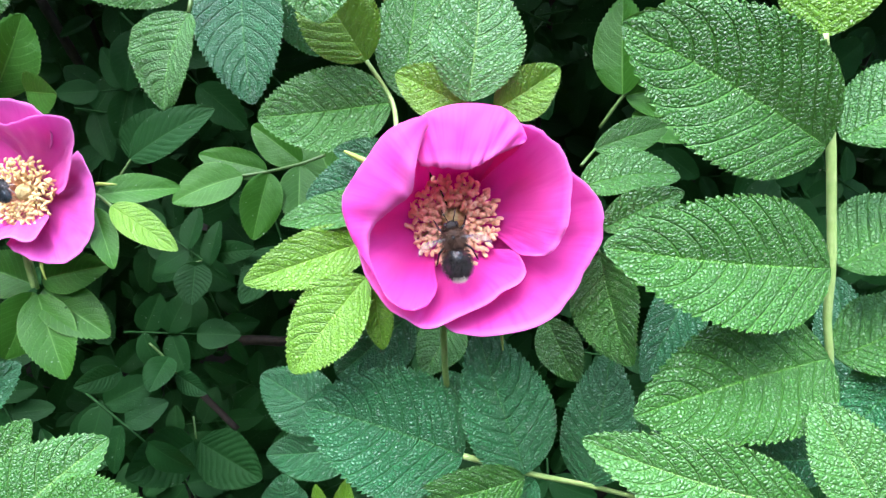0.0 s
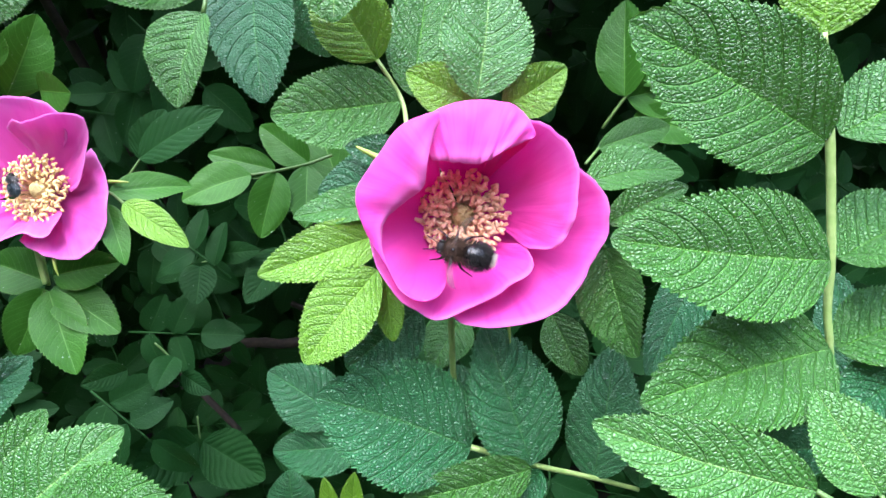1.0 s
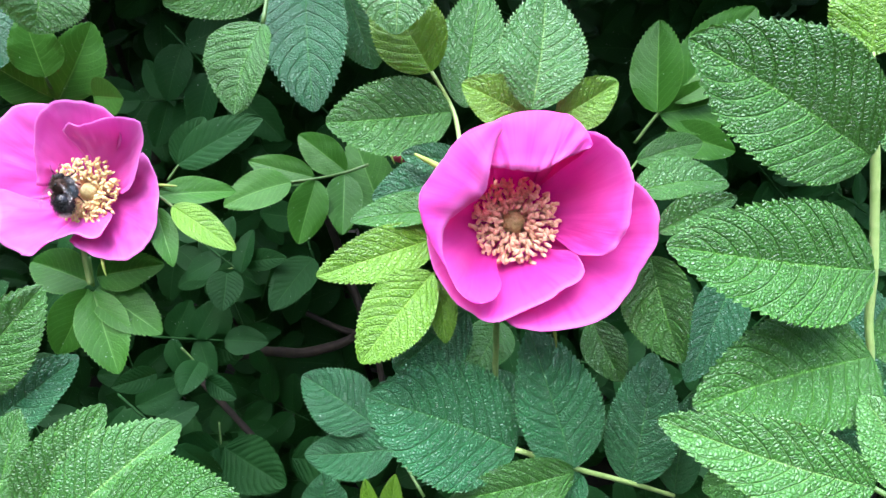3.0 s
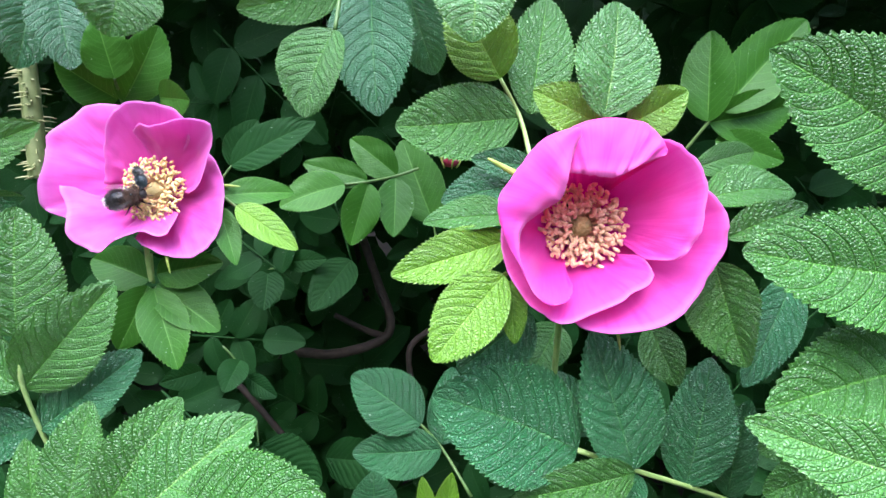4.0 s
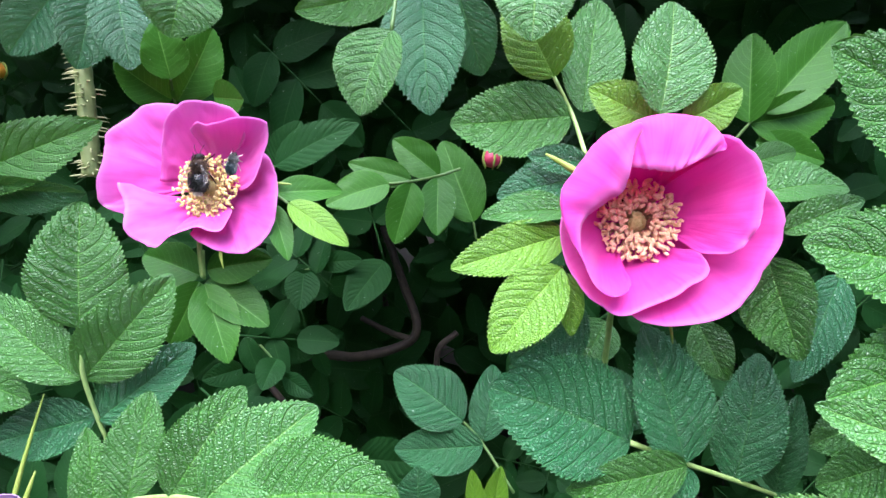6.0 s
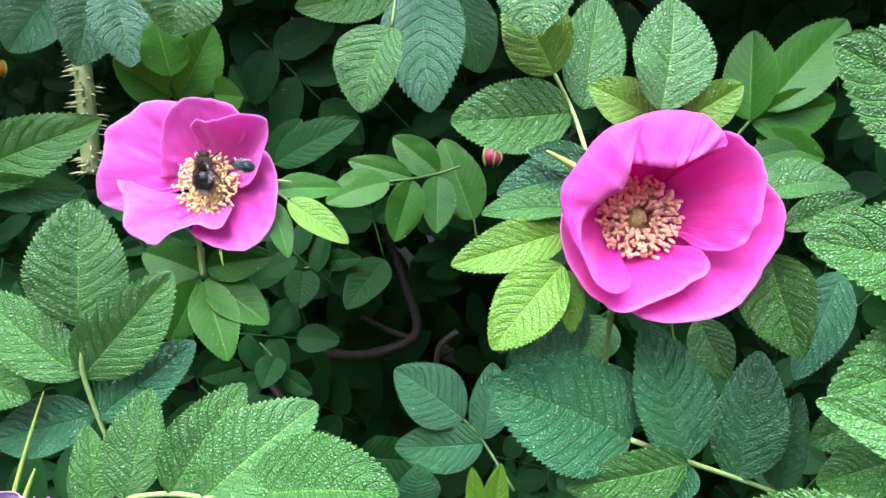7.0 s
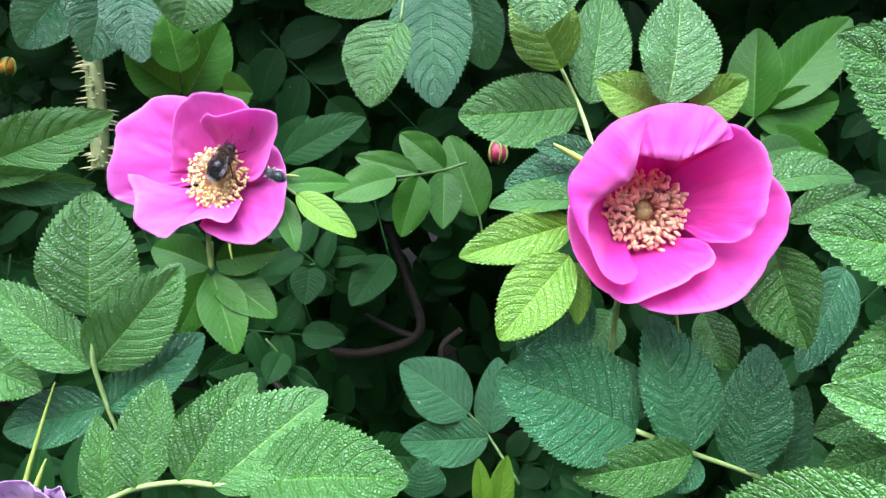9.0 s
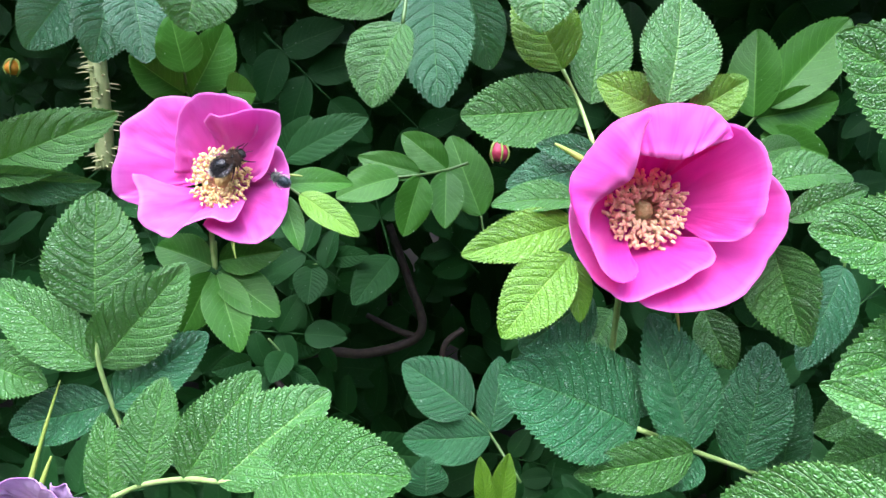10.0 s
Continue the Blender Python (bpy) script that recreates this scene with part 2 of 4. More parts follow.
def blade(bm, base, tip, width, roll, fold, bend, n_along, n_side, teeth, relief, seed, offset):
    """One leaf blade: elliptic and toothed, folded along the midrib, bent along its length, with swells between the side veins."""
    base, tip = Vector(base) - offset, Vector(tip) - offset
    x = tip - base
    ln = x.length
    x.normalize()
    n = (VIEW - VIEW.dot(x) * x).normalized()
    s = n.cross(x)
    c, d = math.cos(radians(roll)), math.sin(radians(roll))
    n, s = n * c + s * d, s * c - n * d
    uv = bm.loops.layers.uv.verify()
    rows, coords = [], []
    lean = 0.05 * noise.noise(Vector((seed, 1.9, 6.2)))
    bow, f = radians(bend), radians(fold)
    for i in range(n_along + 1):
        u = i / n_along
        wid = width * (math.sin(math.pi * u ** 0.92) ** 0.62 if 0 < u < 1 else 0.0) * (1.0 - 0.10 * (2 * u - 1))
        saw = (u * teeth + 0.35 * noise.noise(Vector((u * 6, seed, 8.8)))) % 1.0
        jag = (saw / 0.72) ** 0.8 if saw < 0.72 else (1 - saw) / 0.28
        rise = ln * 0.5 * math.tan(bow) * (4 * u * (1 - u)) * 0.6
        row, uvs = [], []
        for j in range(-n_side, n_side + 1):
            v = j / n_side
            av = abs(v)
            ff = f * (0.8 + 0.4 * noise.noise(Vector((seed, u * 2, 3.1))))
            lift = wid * (math.sin(ff) * av - 0.28 * math.sin(ff) * av * av)
            ph = u * 10 - 2.9 * av ** 1.25 + 0.3 * noise.noise(Vector((u * 4, v * 3, seed * 2.3)))
            swell = relief * (abs(math.sin(math.pi * ph)) ** 0.6 - 0.6) * min(1, av * 5) * (1 - 0.5 * av) * min(1, wid / width * 1.6) if width else 0
            wave = 0.06 * width * av * noise.noise(Vector((u * 5 + seed, v * 2, seed * 1.7)))
            tooth = max(0.0, (av - 0.86) / 0.14) * (jag - 0.45) * min(1.0, wid / (0.5 * width) if width else 0.0)
            p = base + x * (ln * u - 0.02 * ln * av * math.sin(math.pi * u) + 0.5 * tooth * ln / teeth) + s * (math.copysign(av * wid * math.cos(ff) + 0.06 * width * tooth, v) * (1 if j else 0) + lean * ln * math.sin(math.pi * u)) + n * (rise + lift + swell + wave)
            row.append(bm.verts.new(p))
            uvs.append((u, 0.5 + 0.5 * v))
        rows.append(row)
        coords.append(uvs)
    for i in range(n_along):
        for j in range(2 * n_side):
            fc = bm.faces.new((rows[i][j], rows[i + 1][j], rows[i + 1][j + 1], rows[i][j + 1]))
            for lp, q in zip(fc.loops, (coords[i][j], coords[i + 1][j], coords[i + 1][j + 1], coords[i][j + 1])):
                lp[uv].uv = q


leaf_count = 0


def compound(label, points, radius):
    """A compound rose leaf: its stalk; the leaflets are added as parts."""
    ob = thing("rose_leaf", points[0], label, "leaf", "compound leaves of the rose bush")
    bm = bmesh.new()
    tube(bm, [Vector(p) - Vector(points[0]) for p in points], radius * 0.9, radius * 0.75)
    part("rachis", bm, STALK if radius > 0.00105 else STALK_DARK, ob)
    return ob


def leaflet(leaf, base, tip, width, roll, fold, bend, mat):
    global leaf_count
    leaf_count += 1
    bm = bmesh.new()
    smooth = mat == "b"
    blade(bm, base, tip, width, roll, fold, bend, 72 if smooth else 132, 8 if smooth else 18, 22 if smooth else 29, 0.00018 if smooth else min(0.0009, width * 0.041), leaf_count * 1.37, leaf.location)
    return part("leaflet", bm, LEAF[mat], leaf)


FACE = 66.0


def facing(x, y, z, heading=0.0, tip=0.0, yaw=0.0):
    """A pose whose z axis points out of the bush towards the path; heading turns it about that axis."""
    return pose(x, y, z, FACE, 0, 0) @ pose(0, 0, 0, tip, yaw, heading)


# ---- ground and the inner bush ----
def ground():
    bm = bmesh.new()
    n, half = 60, 40.0
    grid = [[bm.verts.new((math.copysign(abs(a) ** 2.2, a) * half, math.copysign(abs(b) ** 2.2, b) * half,
                           0.03 * noise.noise(Vector((a * 40, b * 40, 0))))) for b in np.linspace(-1, 1, n)] for a in np.linspace(-1, 1, n)]
    for i in range(n - 1):
        for j in range(n - 1):
            bm.faces.new((grid[i][j], grid[i + 1][j], grid[i + 1][j + 1], grid[i][j + 1]))
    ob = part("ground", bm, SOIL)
    tagged(ob, "dark soil under the rose bush", "ground", "", "structure")


ground()


def surround():
    """Added dark ring wall, mostly unseen: closes the place, blocks low sky light."""
    bm = bmesh.new()
    n = 48
    ring = []
    for k in range(n):
        a = 2 * math.pi * k / n
        c, d = math.cos(a), math.sin(a)
        wob = 0.15 * noise.noise(Vector((c * 3, d * 3, 4)))
        ring.append([bm.verts.new((c * q, d * q, z + (2 * wob if z > 1 else 0))) for q, z in ((3.0 + wob, -0.05), (3.1 + wob, 3.3), (3.5 + wob, 3.3), (3.5 + wob, -0.05))])
    for a, b in zip(ring, ring[1:] + ring[:1]):
        for i in range(3):
            bm.faces.new((a[i], a[i + 1], b[i + 1], b[i]))
    tagged(part("backdrop", bm, LIGHT_BLOCK), "dark green ring wall added round the bush to block low sky light", "hedge", "", "structure")


surround()


def scatter(label, count, seed, y0, y1, x0, x1, d0, d1, size, mat, fine=True):
    """Leaves of the inner bush. Depth runs from y0 to y1 along the sight line, x and d across it."""
    rng = random.Random(seed)
    bm = bmesh.new()
    out = Matrix.Translation((-0.03, 0.0, 0.99)) @ pose(0, 0, 0, FACE, 0, 0)
    for _ in range(count):
        dep = y0 + (y1 - y0) * rng.random() ** 0.8
        c = out @ Vector((rng.uniform(x0, x1) * dep, rng.uniform(d0, d1) * dep, -dep))
        hollow = out.inverted() @ c / dep
        if c.z < 0.05 or (dep < 1.0 and -0.25 < hollow.x < 0.03 and -0.42 < hollow.y < 0.02):
            continue
        axis = rng.uniform(0, 2 * math.pi)
        right, up = Vector((1, 0, 0)), Vector((0, 0.4, 0.9))
        stem = (right * math.cos(axis) + up * math.sin(axis)).normalized()
        across = VIEW.cross(stem)
        size_k = size * rng.uniform(0.7, 1.2)
        for k in range(rng.choice((3, 5, 5))):
            at = (k + 1) // 2
            sgn = 0 if k == 0 else (1 if k % 2 else -1)
            b = c - stem * at * size_k * 0.55 + VIEW * rng.uniform(-0.004, 0.004)
            way = (stem * (1 if sgn == 0 else 0.45) + across * sgn + VIEW * rng.uniform(-0.35, 0.15)).normalized()
            ln = size_k * rng.uniform(0.85, 1.1)
            blade(bm, b, b + way * ln, ln * rng.uniform(0.27, 0.34), rng.uniform(-30, 30), rng.uniform(10, 25), rng.uniform(0, 14), 20 if fine else 8, 3 if fine else 1, 10, 0.0002, rng.random() * 90, Vector((0, 0, 0)))
        tube(bm, [c, c - stem * size_k * 0.6, c - stem * size_k * 1.5], 0.0007, 0.0009, 2, 5)
    tagged(part("foliage", bm, LEAF[mat]), label, "foliage", "", "stuff")


# The inner and rear leaves carry their shade in the darkened green.
scatter("rose leaves inside the bush, shade darkened into their green", 130, 3, 0.44, 0.62, -0.85, 0.85, -0.52, 0.52, 0.042, "s")
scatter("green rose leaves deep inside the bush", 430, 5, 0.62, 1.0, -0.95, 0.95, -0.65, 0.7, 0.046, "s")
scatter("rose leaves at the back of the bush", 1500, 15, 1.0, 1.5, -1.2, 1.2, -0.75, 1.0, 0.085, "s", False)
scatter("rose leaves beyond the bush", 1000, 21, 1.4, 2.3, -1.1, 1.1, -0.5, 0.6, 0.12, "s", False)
# Leaves outside the view, added to keep light out of the inner bush.
scatter("unseen rose leaves added over the bush's top for shade", 3100, 16, 0.34, 1.3, -1.3, 1.3, 0.62, 1.6, 0.064, "m", False)
scatter("unseen rose leaves added low in the bush", 700, 17, 0.36, 1.0, -1.3, 1.3, -1.6, -0.62, 0.06, "d", False)
scatter("unseen rose leaves added along the bush's sides", 600, 8, 0.34, 1.1, -2.0, -0.95, -1.0, 1.0, 0.055, "m", False)
scatter("unseen rose leaves added along the bush's far side", 600, 9, 0.34, 1.1, 0.95, 2.0, -1.0, 1.0, 0.055, "m", False)
scatter("unseen rose leaves added along the bush's upper front for shade", 45, 18, 0.25, 0.36, -1.0, 1.0, 0.66, 1.2, 0.05, "m", False)


# ---- canes ----
def cane(name, points, r0, r1, material, label, prickles=0, seed=1):
    ob = thing(name, points[0], label, "cane", "canes of the rose bush")
    o = Vector(points[0])
    rel = [Vector(p) - o for p in points]
    bm = bmesh.new()
    tube(bm, rel, r0, r1, 8, 10, 0.15)
    part("stem", bm, material, ob)
    rng = random.Random(seed)
    line = glide(rel, 20)
    for _ in range(prickles):
        i = rng.randrange(len(line) - 1)
        t = (line[i + 1] - line[i]).normalized()
        a = rng.uniform(0, 2 * math.pi)
        s = t.orthogonal().normalized()
        w = s * math.cos(a) + t.cross(s) * math.sin(a)
        bm = bmesh.new()
        h = rng.uniform(0.003, 0.007)
        tube(bm, [line[i] + w * r1 * 0.8, line[i] + w * (r1 + h * 0.5) - t * 0.0003, line[i] + w * (r1 + h) - t * 0.001], 0.0006, 0.00008, 2, 5, 0)
        part("prickle", bm, PRICKLE, ob)
    return ob


cane("rose_cane", [(-0.2735, 0.3292, 0.8843), (-0.2742, 0.3347, 0.9058), (-0.2774, 0.3451, 0.9447), (-0.2851, 0.3591, 0.9797)], 0.0052, 0.0048, CANE_GREEN, "pale green rose cane covered in fine prickles", 150, 2)
cane("rose_cane", [(-0.2817, 0.6224, 0.5786), (-0.2248, 0.6112, 0.6002), (-0.1702, 0.5955, 0.6108), (-0.1209, 0.6030, 0.6258), (-0.1107, 0.6117, 0.6465), (-0.1281, 0.6366, 0.6823), (-0.1571, 0.6877, 0.7301)], 0.0058, 0.0046, CANE, "brown woody rose cane with a bend")
cane("rose_cane", [(-0.1754, 0.6291, 0.6407), (-0.1414, 0.6156, 0.6318), (-0.1161, 0.6048, 0.6300)], 0.003, 0.004, CANE, "thin brown side twig of a cane")
cane("rose_cane", [(-0.0651, 0.5395, 0.6784), (-0.0835, 0.5314, 0.6597), (-0.0789, 0.5233, 0.6130)], 0.003, 0.003, CANE, "thin brown rose twig")
cane("rose_cane", [(-0.3693, 0.6246, 0.9611), (-0.3407, 0.6068, 0.9152), (-0.3202, 0.6063, 0.8597), (-0.3077, 0.6101, 0.8152)], 0.0045, 0.004, CANE, "slanting brown rose cane")
cane("rose_cane", [(-0.2556, 0.5009, 0.6497), (-0.2301, 0.4916, 0.6251), (-0.1977, 0.4864, 0.5835)], 0.003, 0.003, CANE, "thin reddish brown rose twig")

for k, (x, y) in enumerate(((-0.42, 0.95), (-0.22, 1.05), (0.12, 1.0), (0.34, 0.95), (0.55, 1.05))):
    cane("rose_cane", [(x * 0.5, y + 0.1, 0.0), (x * 0.8, y + 0.05, 0.25), (x, y, 0.55), (x * 1.15, y - 0.02, 0.85), (x * 1.25, y, 1.15)], 0.006, 0.004, CANE, "brown woody rose cane rising from the soil")

# ---- compound leaves ----
leaf = compound("glossy mid-green compound rose leaf behind the pink flower", [(-0.0152, 0.2450, 0.9276), (-0.0187, 0.2659, 0.9394), (-0.0279, 0.2665, 0.9549)], 0.00110)
leaflet(leaf, (-0.0190, 0.2669, 0.9392), (-0.0707, 0.2634, 0.9341), 0.0169, 6, 27, 8, "m")
leaflet(leaf, (-0.0279, 0.2665, 0.9549), (-0.0483, 0.2673, 0.9899), 0.0153, 4, 31, 5, "y")
leaflet(leaf, (-0.0143, 0.2676, 0.9406), (-0.0084, 0.2947, 0.9857), 0.0154, -8, 29, 5, "m")
leaf = compound("pale green rose leaf with a drooping tip", [(-0.0391, 0.2622, 0.9981), (-0.0401, 0.2584, 0.9940)], 0.00080)
leaflet(leaf, (-0.0401, 0.2584, 0.9940), (-0.0401, 0.2465, 0.9701), 0.0164, -5, 27, 15, "l")
leaf = compound("bright yellow-green young rose leaf above the flower", [(0.0196, 0.2629, 0.9268), (0.0098, 0.2381, 0.9461)], 0.00100)
leaflet(leaf, (0.0095, 0.2370, 0.9461), (0.0136, 0.2565, 0.9857), 0.0170, -8, 25, 5, "l")
leaflet(leaf, (0.0112, 0.2468, 0.9410), (-0.0158, 0.2510, 0.9531), 0.0100, 10, 22, 5, "y")
leaflet(leaf, (0.0193, 0.2412, 0.9424), (0.0412, 0.2451, 0.9559), 0.0099, -16, 32, 5, "y")
leaf = compound("bright yellow-green rose leaf beside the open flower", [(-0.0118, 0.2228, 0.8969), (-0.0177, 0.2239, 0.8974), (-0.0215, 0.2190, 0.8934)], 0.00100)
leaflet(leaf, (-0.0224, 0.2270, 0.8999), (-0.0671, 0.2127, 0.8890), 0.0107, -6, 27, 8, "y")
leaflet(leaf, (-0.0249, 0.2145, 0.8906), (-0.0502, 0.1996, 0.8610), 0.0134, -15, 29, 8, "y")
leaflet(leaf, (-0.0225, 0.2156, 0.8879), (-0.0195, 0.2084, 0.8648), 0.0061, 12, 32, 5, "y")
leaf = compound("dark wrinkled rose leaf tucked behind the flower", [(-0.0049, 0.2384, 0.9160), (-0.0113, 0.2400, 0.9152), (-0.0167, 0.2363, 0.9092)], 0.00090)
leaflet(leaf, (-0.0196, 0.2342, 0.9068), (-0.0562, 0.2271, 0.9051), 0.0088, -35, 32, 12, "m")
leaflet(leaf, (-0.0142, 0.2455, 0.9182), (-0.0499, 0.2428, 0.9087), 0.0114, -19, 27, 8, "d")
leaflet(leaf, (-0.0142, 0.2418, 0.9250), (-0.0386, 0.2439, 0.9267), 0.0063, 5, 27, 8, "d")
leaf = compound("curled mid-green rose leaf with a raised edge", [(0.0456, 0.2273, 0.9093), (0.0487, 0.2295, 0.9172), (0.0551, 0.2175, 0.9084)], 0.00100)
leaflet(leaf, (0.0483, 0.2297, 0.9176), (0.0835, 0.2323, 0.9216), 0.0114, 39, 32, 20, "m")
leaflet(leaf, (0.0551, 0.2173, 0.9079), (0.0786, 0.2132, 0.9228), 0.0078, 24, 37, 10, "m")
leaf = compound("dull green rose leaf deep in the bush", [(0.0591, 0.2807, 0.9096), (0.0669, 0.2932, 0.9131)], 0.00080)
leaflet(leaf, (0.0666, 0.2932, 0.9131), (0.1089, 0.3274, 0.9146), 0.0085, -6, 27, 5, "m")
leaf = compound("green rose leaf with a yellowing edge under the flower", [(0.0553, 0.2369, 0.8966), (0.0586, 0.2304, 0.8922)], 0.00100)
leaflet(leaf, (0.0586, 0.2304, 0.8922), (0.0676, 0.2052, 0.8609), 0.0165, -51, 27, 12, "m")
leaf = compound("greyish-green shaded rose leaf", [(0.1120, 0.2692, 0.8777), (0.1111, 0.2663, 0.8705)], 0.00080)
leaflet(leaf, (0.1111, 0.2663, 0.8705), (0.0809, 0.2297, 0.8359), 0.0125, -6, 27, 5, "d")
leaf = compound("large wrinkled compound rose leaf on a pale stalk", [(0.1118, 0.2162, 0.9703), (0.1160, 0.2149, 0.9561), (0.1195, 0.2112, 0.9389), (0.1235, 0.2086, 0.9189), (0.1265, 0.2051, 0.8997), (0.1282, 0.2028, 0.8833), (0.1313, 0.2002, 0.8686), (0.1393, 0.2000, 0.8385)], 0.00180)
leaflet(leaf, (0.1175, 0.2100, 0.9388), (0.0521, 0.2096, 0.9741), 0.0231, 9, 25, 8, "m")
leaflet(leaf, (0.1215, 0.1979, 0.9035), (0.0496, 0.1922, 0.9129), 0.0213, -8, 23, 10, "m")
leaflet(leaf, (0.1283, 0.1959, 0.8716), (0.0600, 0.1740, 0.8649), 0.0209, -23, 25, 10, "m")
leaflet(leaf, (0.1237, 0.2139, 0.9399), (0.1625, 0.2173, 0.9590), 0.0162, 35, 27, 8, "m")
leaflet(leaf, (0.1308, 0.2082, 0.8989), (0.1658, 0.2108, 0.9163), 0.0183, 52, 27, 8, "m")
leaflet(leaf, (0.1342, 0.2011, 0.8680), (0.1720, 0.2057, 0.8820), 0.0154, 38, 27, 8, "m")
leaflet(leaf, (0.1122, 0.2159, 0.9694), (0.1129, 0.2267, 1.0012), 0.0152, 22, 27, 6, "y")
leaf = compound("dark green rose leaf behind the pale stalk", [(0.1659, 0.2182, 0.8229), (0.1610, 0.2194, 0.8316)], 0.00090)
leaflet(leaf, (0.1610, 0.2194, 0.8316), (0.1634, 0.2566, 0.8698), 0.0120, 35, 22, 5, "d")
leaflet(leaf, (0.1596, 0.1989, 0.8662), (0.1322, 0.1864, 0.8454), 0.0126, -34, 27, 5, "d")
leaflet(leaf, (0.1355, 0.1882, 0.8364), (0.0948, 0.1830, 0.8396), 0.0096, -4, 27, 5, "d")
leaf = compound("pale green rose leaf close to the viewer", [(0.1257, 0.1490, 0.8468), (0.1253, 0.1526, 0.8504)], 0.00100)
leaflet(leaf, (0.1253, 0.1526, 0.8504), (0.1115, 0.1729, 0.8720), 0.0124, 2, 27, 8, "l")
leaf = compound("pale worn rose leaf with browned spots", [(0.0966, 0.1312, 0.8688), (0.0922, 0.1339, 0.8704)], 0.00100)
leaflet(leaf, (0.0922, 0.1339, 0.8704), (0.0375, 0.1447, 0.8822), 0.0116, -9, 27, 10, "l")
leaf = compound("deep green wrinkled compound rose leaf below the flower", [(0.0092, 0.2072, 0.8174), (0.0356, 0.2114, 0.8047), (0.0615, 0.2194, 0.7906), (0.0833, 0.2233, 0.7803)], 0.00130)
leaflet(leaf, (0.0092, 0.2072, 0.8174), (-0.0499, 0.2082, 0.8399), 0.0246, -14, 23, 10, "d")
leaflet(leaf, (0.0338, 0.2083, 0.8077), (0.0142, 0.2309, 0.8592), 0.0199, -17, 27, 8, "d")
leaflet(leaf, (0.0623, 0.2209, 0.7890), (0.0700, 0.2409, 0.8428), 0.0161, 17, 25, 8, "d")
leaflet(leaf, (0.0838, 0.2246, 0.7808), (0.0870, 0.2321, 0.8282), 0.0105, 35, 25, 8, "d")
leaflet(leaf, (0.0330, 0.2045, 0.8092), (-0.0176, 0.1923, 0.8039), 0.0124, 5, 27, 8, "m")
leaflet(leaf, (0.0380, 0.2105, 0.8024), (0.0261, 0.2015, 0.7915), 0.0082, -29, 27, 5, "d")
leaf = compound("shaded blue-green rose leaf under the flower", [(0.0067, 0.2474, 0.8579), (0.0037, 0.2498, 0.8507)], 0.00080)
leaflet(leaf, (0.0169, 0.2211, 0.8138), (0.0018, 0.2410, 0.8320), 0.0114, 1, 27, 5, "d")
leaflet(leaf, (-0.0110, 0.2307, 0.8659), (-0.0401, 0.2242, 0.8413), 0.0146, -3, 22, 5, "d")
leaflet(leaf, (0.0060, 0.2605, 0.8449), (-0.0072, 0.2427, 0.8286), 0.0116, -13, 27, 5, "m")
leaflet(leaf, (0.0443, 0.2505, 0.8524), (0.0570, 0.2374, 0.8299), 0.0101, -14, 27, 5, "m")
leaf = compound("smooth green young rose leaf in the shade", [(-0.0668, 0.3637, 0.8886), (-0.0794, 0.3577, 0.8853), (-0.0938, 0.3443, 0.8852), (-0.1066, 0.3393, 0.8845)], 0.00100)
leaflet(leaf, (-0.0944, 0.3436, 0.8860), (-0.1314, 0.3477, 0.8934), 0.0085, -7, 22, 5, "b")
leaflet(leaf, (-0.0792, 0.3588, 0.8853), (-0.1081, 0.3708, 0.9034), 0.0108, 3, 22, 5, "b")
leaflet(leaf, (-0.1066, 0.3393, 0.8845), (-0.1403, 0.3257, 0.8745), 0.0120, -16, 22, 8, "b")
leaflet(leaf, (-0.0938, 0.3441, 0.8846), (-0.1023, 0.3285, 0.8523), 0.0114, 19, 22, 5, "b")
leaflet(leaf, (-0.0796, 0.3553, 0.8846), (-0.0784, 0.3330, 0.8564), 0.0109, 9, 22, 5, "b")
leaf = compound("dark green rose leaf in deep shade", [(-0.0551, 0.3558, 0.8471), (-0.0572, 0.3587, 0.8569)], 0.00080)
leaflet(leaf, (-0.0572, 0.3587, 0.8569), (-0.0787, 0.3864, 0.9000), 0.0157, 0, 22, 5, "b")
leaf = compound("fresh green rose leaf beside the open flower", [(-0.1687, 0.2942, 0.8919), (-0.1600, 0.2948, 0.8900), (-0.1500, 0.2874, 0.8873)], 0.00090)
leaflet(leaf, (-0.1600, 0.2948, 0.8900), (-0.1278, 0.3119, 0.8875), 0.0087, 24, 27, 5, "b")
leaflet(leaf, (-0.1497, 0.2866, 0.8879), (-0.1184, 0.2762, 0.8707), 0.0078, 18, 22, 5, "y")
leaflet(leaf, (-0.1590, 0.2889, 0.8861), (-0.1476, 0.2732, 0.8627), 0.0065, 23, 27, 5, "b")
leaf = compound("smooth green rose leaf below the open flower", [(-0.1976, 0.2906, 0.8586), (-0.1989, 0.2915, 0.8422)], 0.00120)
leaflet(leaf, (-0.1979, 0.2886, 0.8404), (-0.1801, 0.2666, 0.8065), 0.0128, 24, 25, 5, "b")
leaflet(leaf, (-0.1989, 0.2948, 0.8397), (-0.1630, 0.2817, 0.8210), 0.0129, 28, 27, 5, "b")
leaflet(leaf, (-0.2022, 0.2917, 0.8403), (-0.2147, 0.2761, 0.8108), 0.0126, 28, 27, 5, "b")
leaflet(leaf, (-0.2028, 0.2955, 0.8418), (-0.2380, 0.3067, 0.8477), 0.0130, -17, 27, 5, "b")
leaflet(leaf, (-0.1986, 0.2959, 0.8451), (-0.1637, 0.2977, 0.8524), 0.0109, 6, 27, 5, "b")
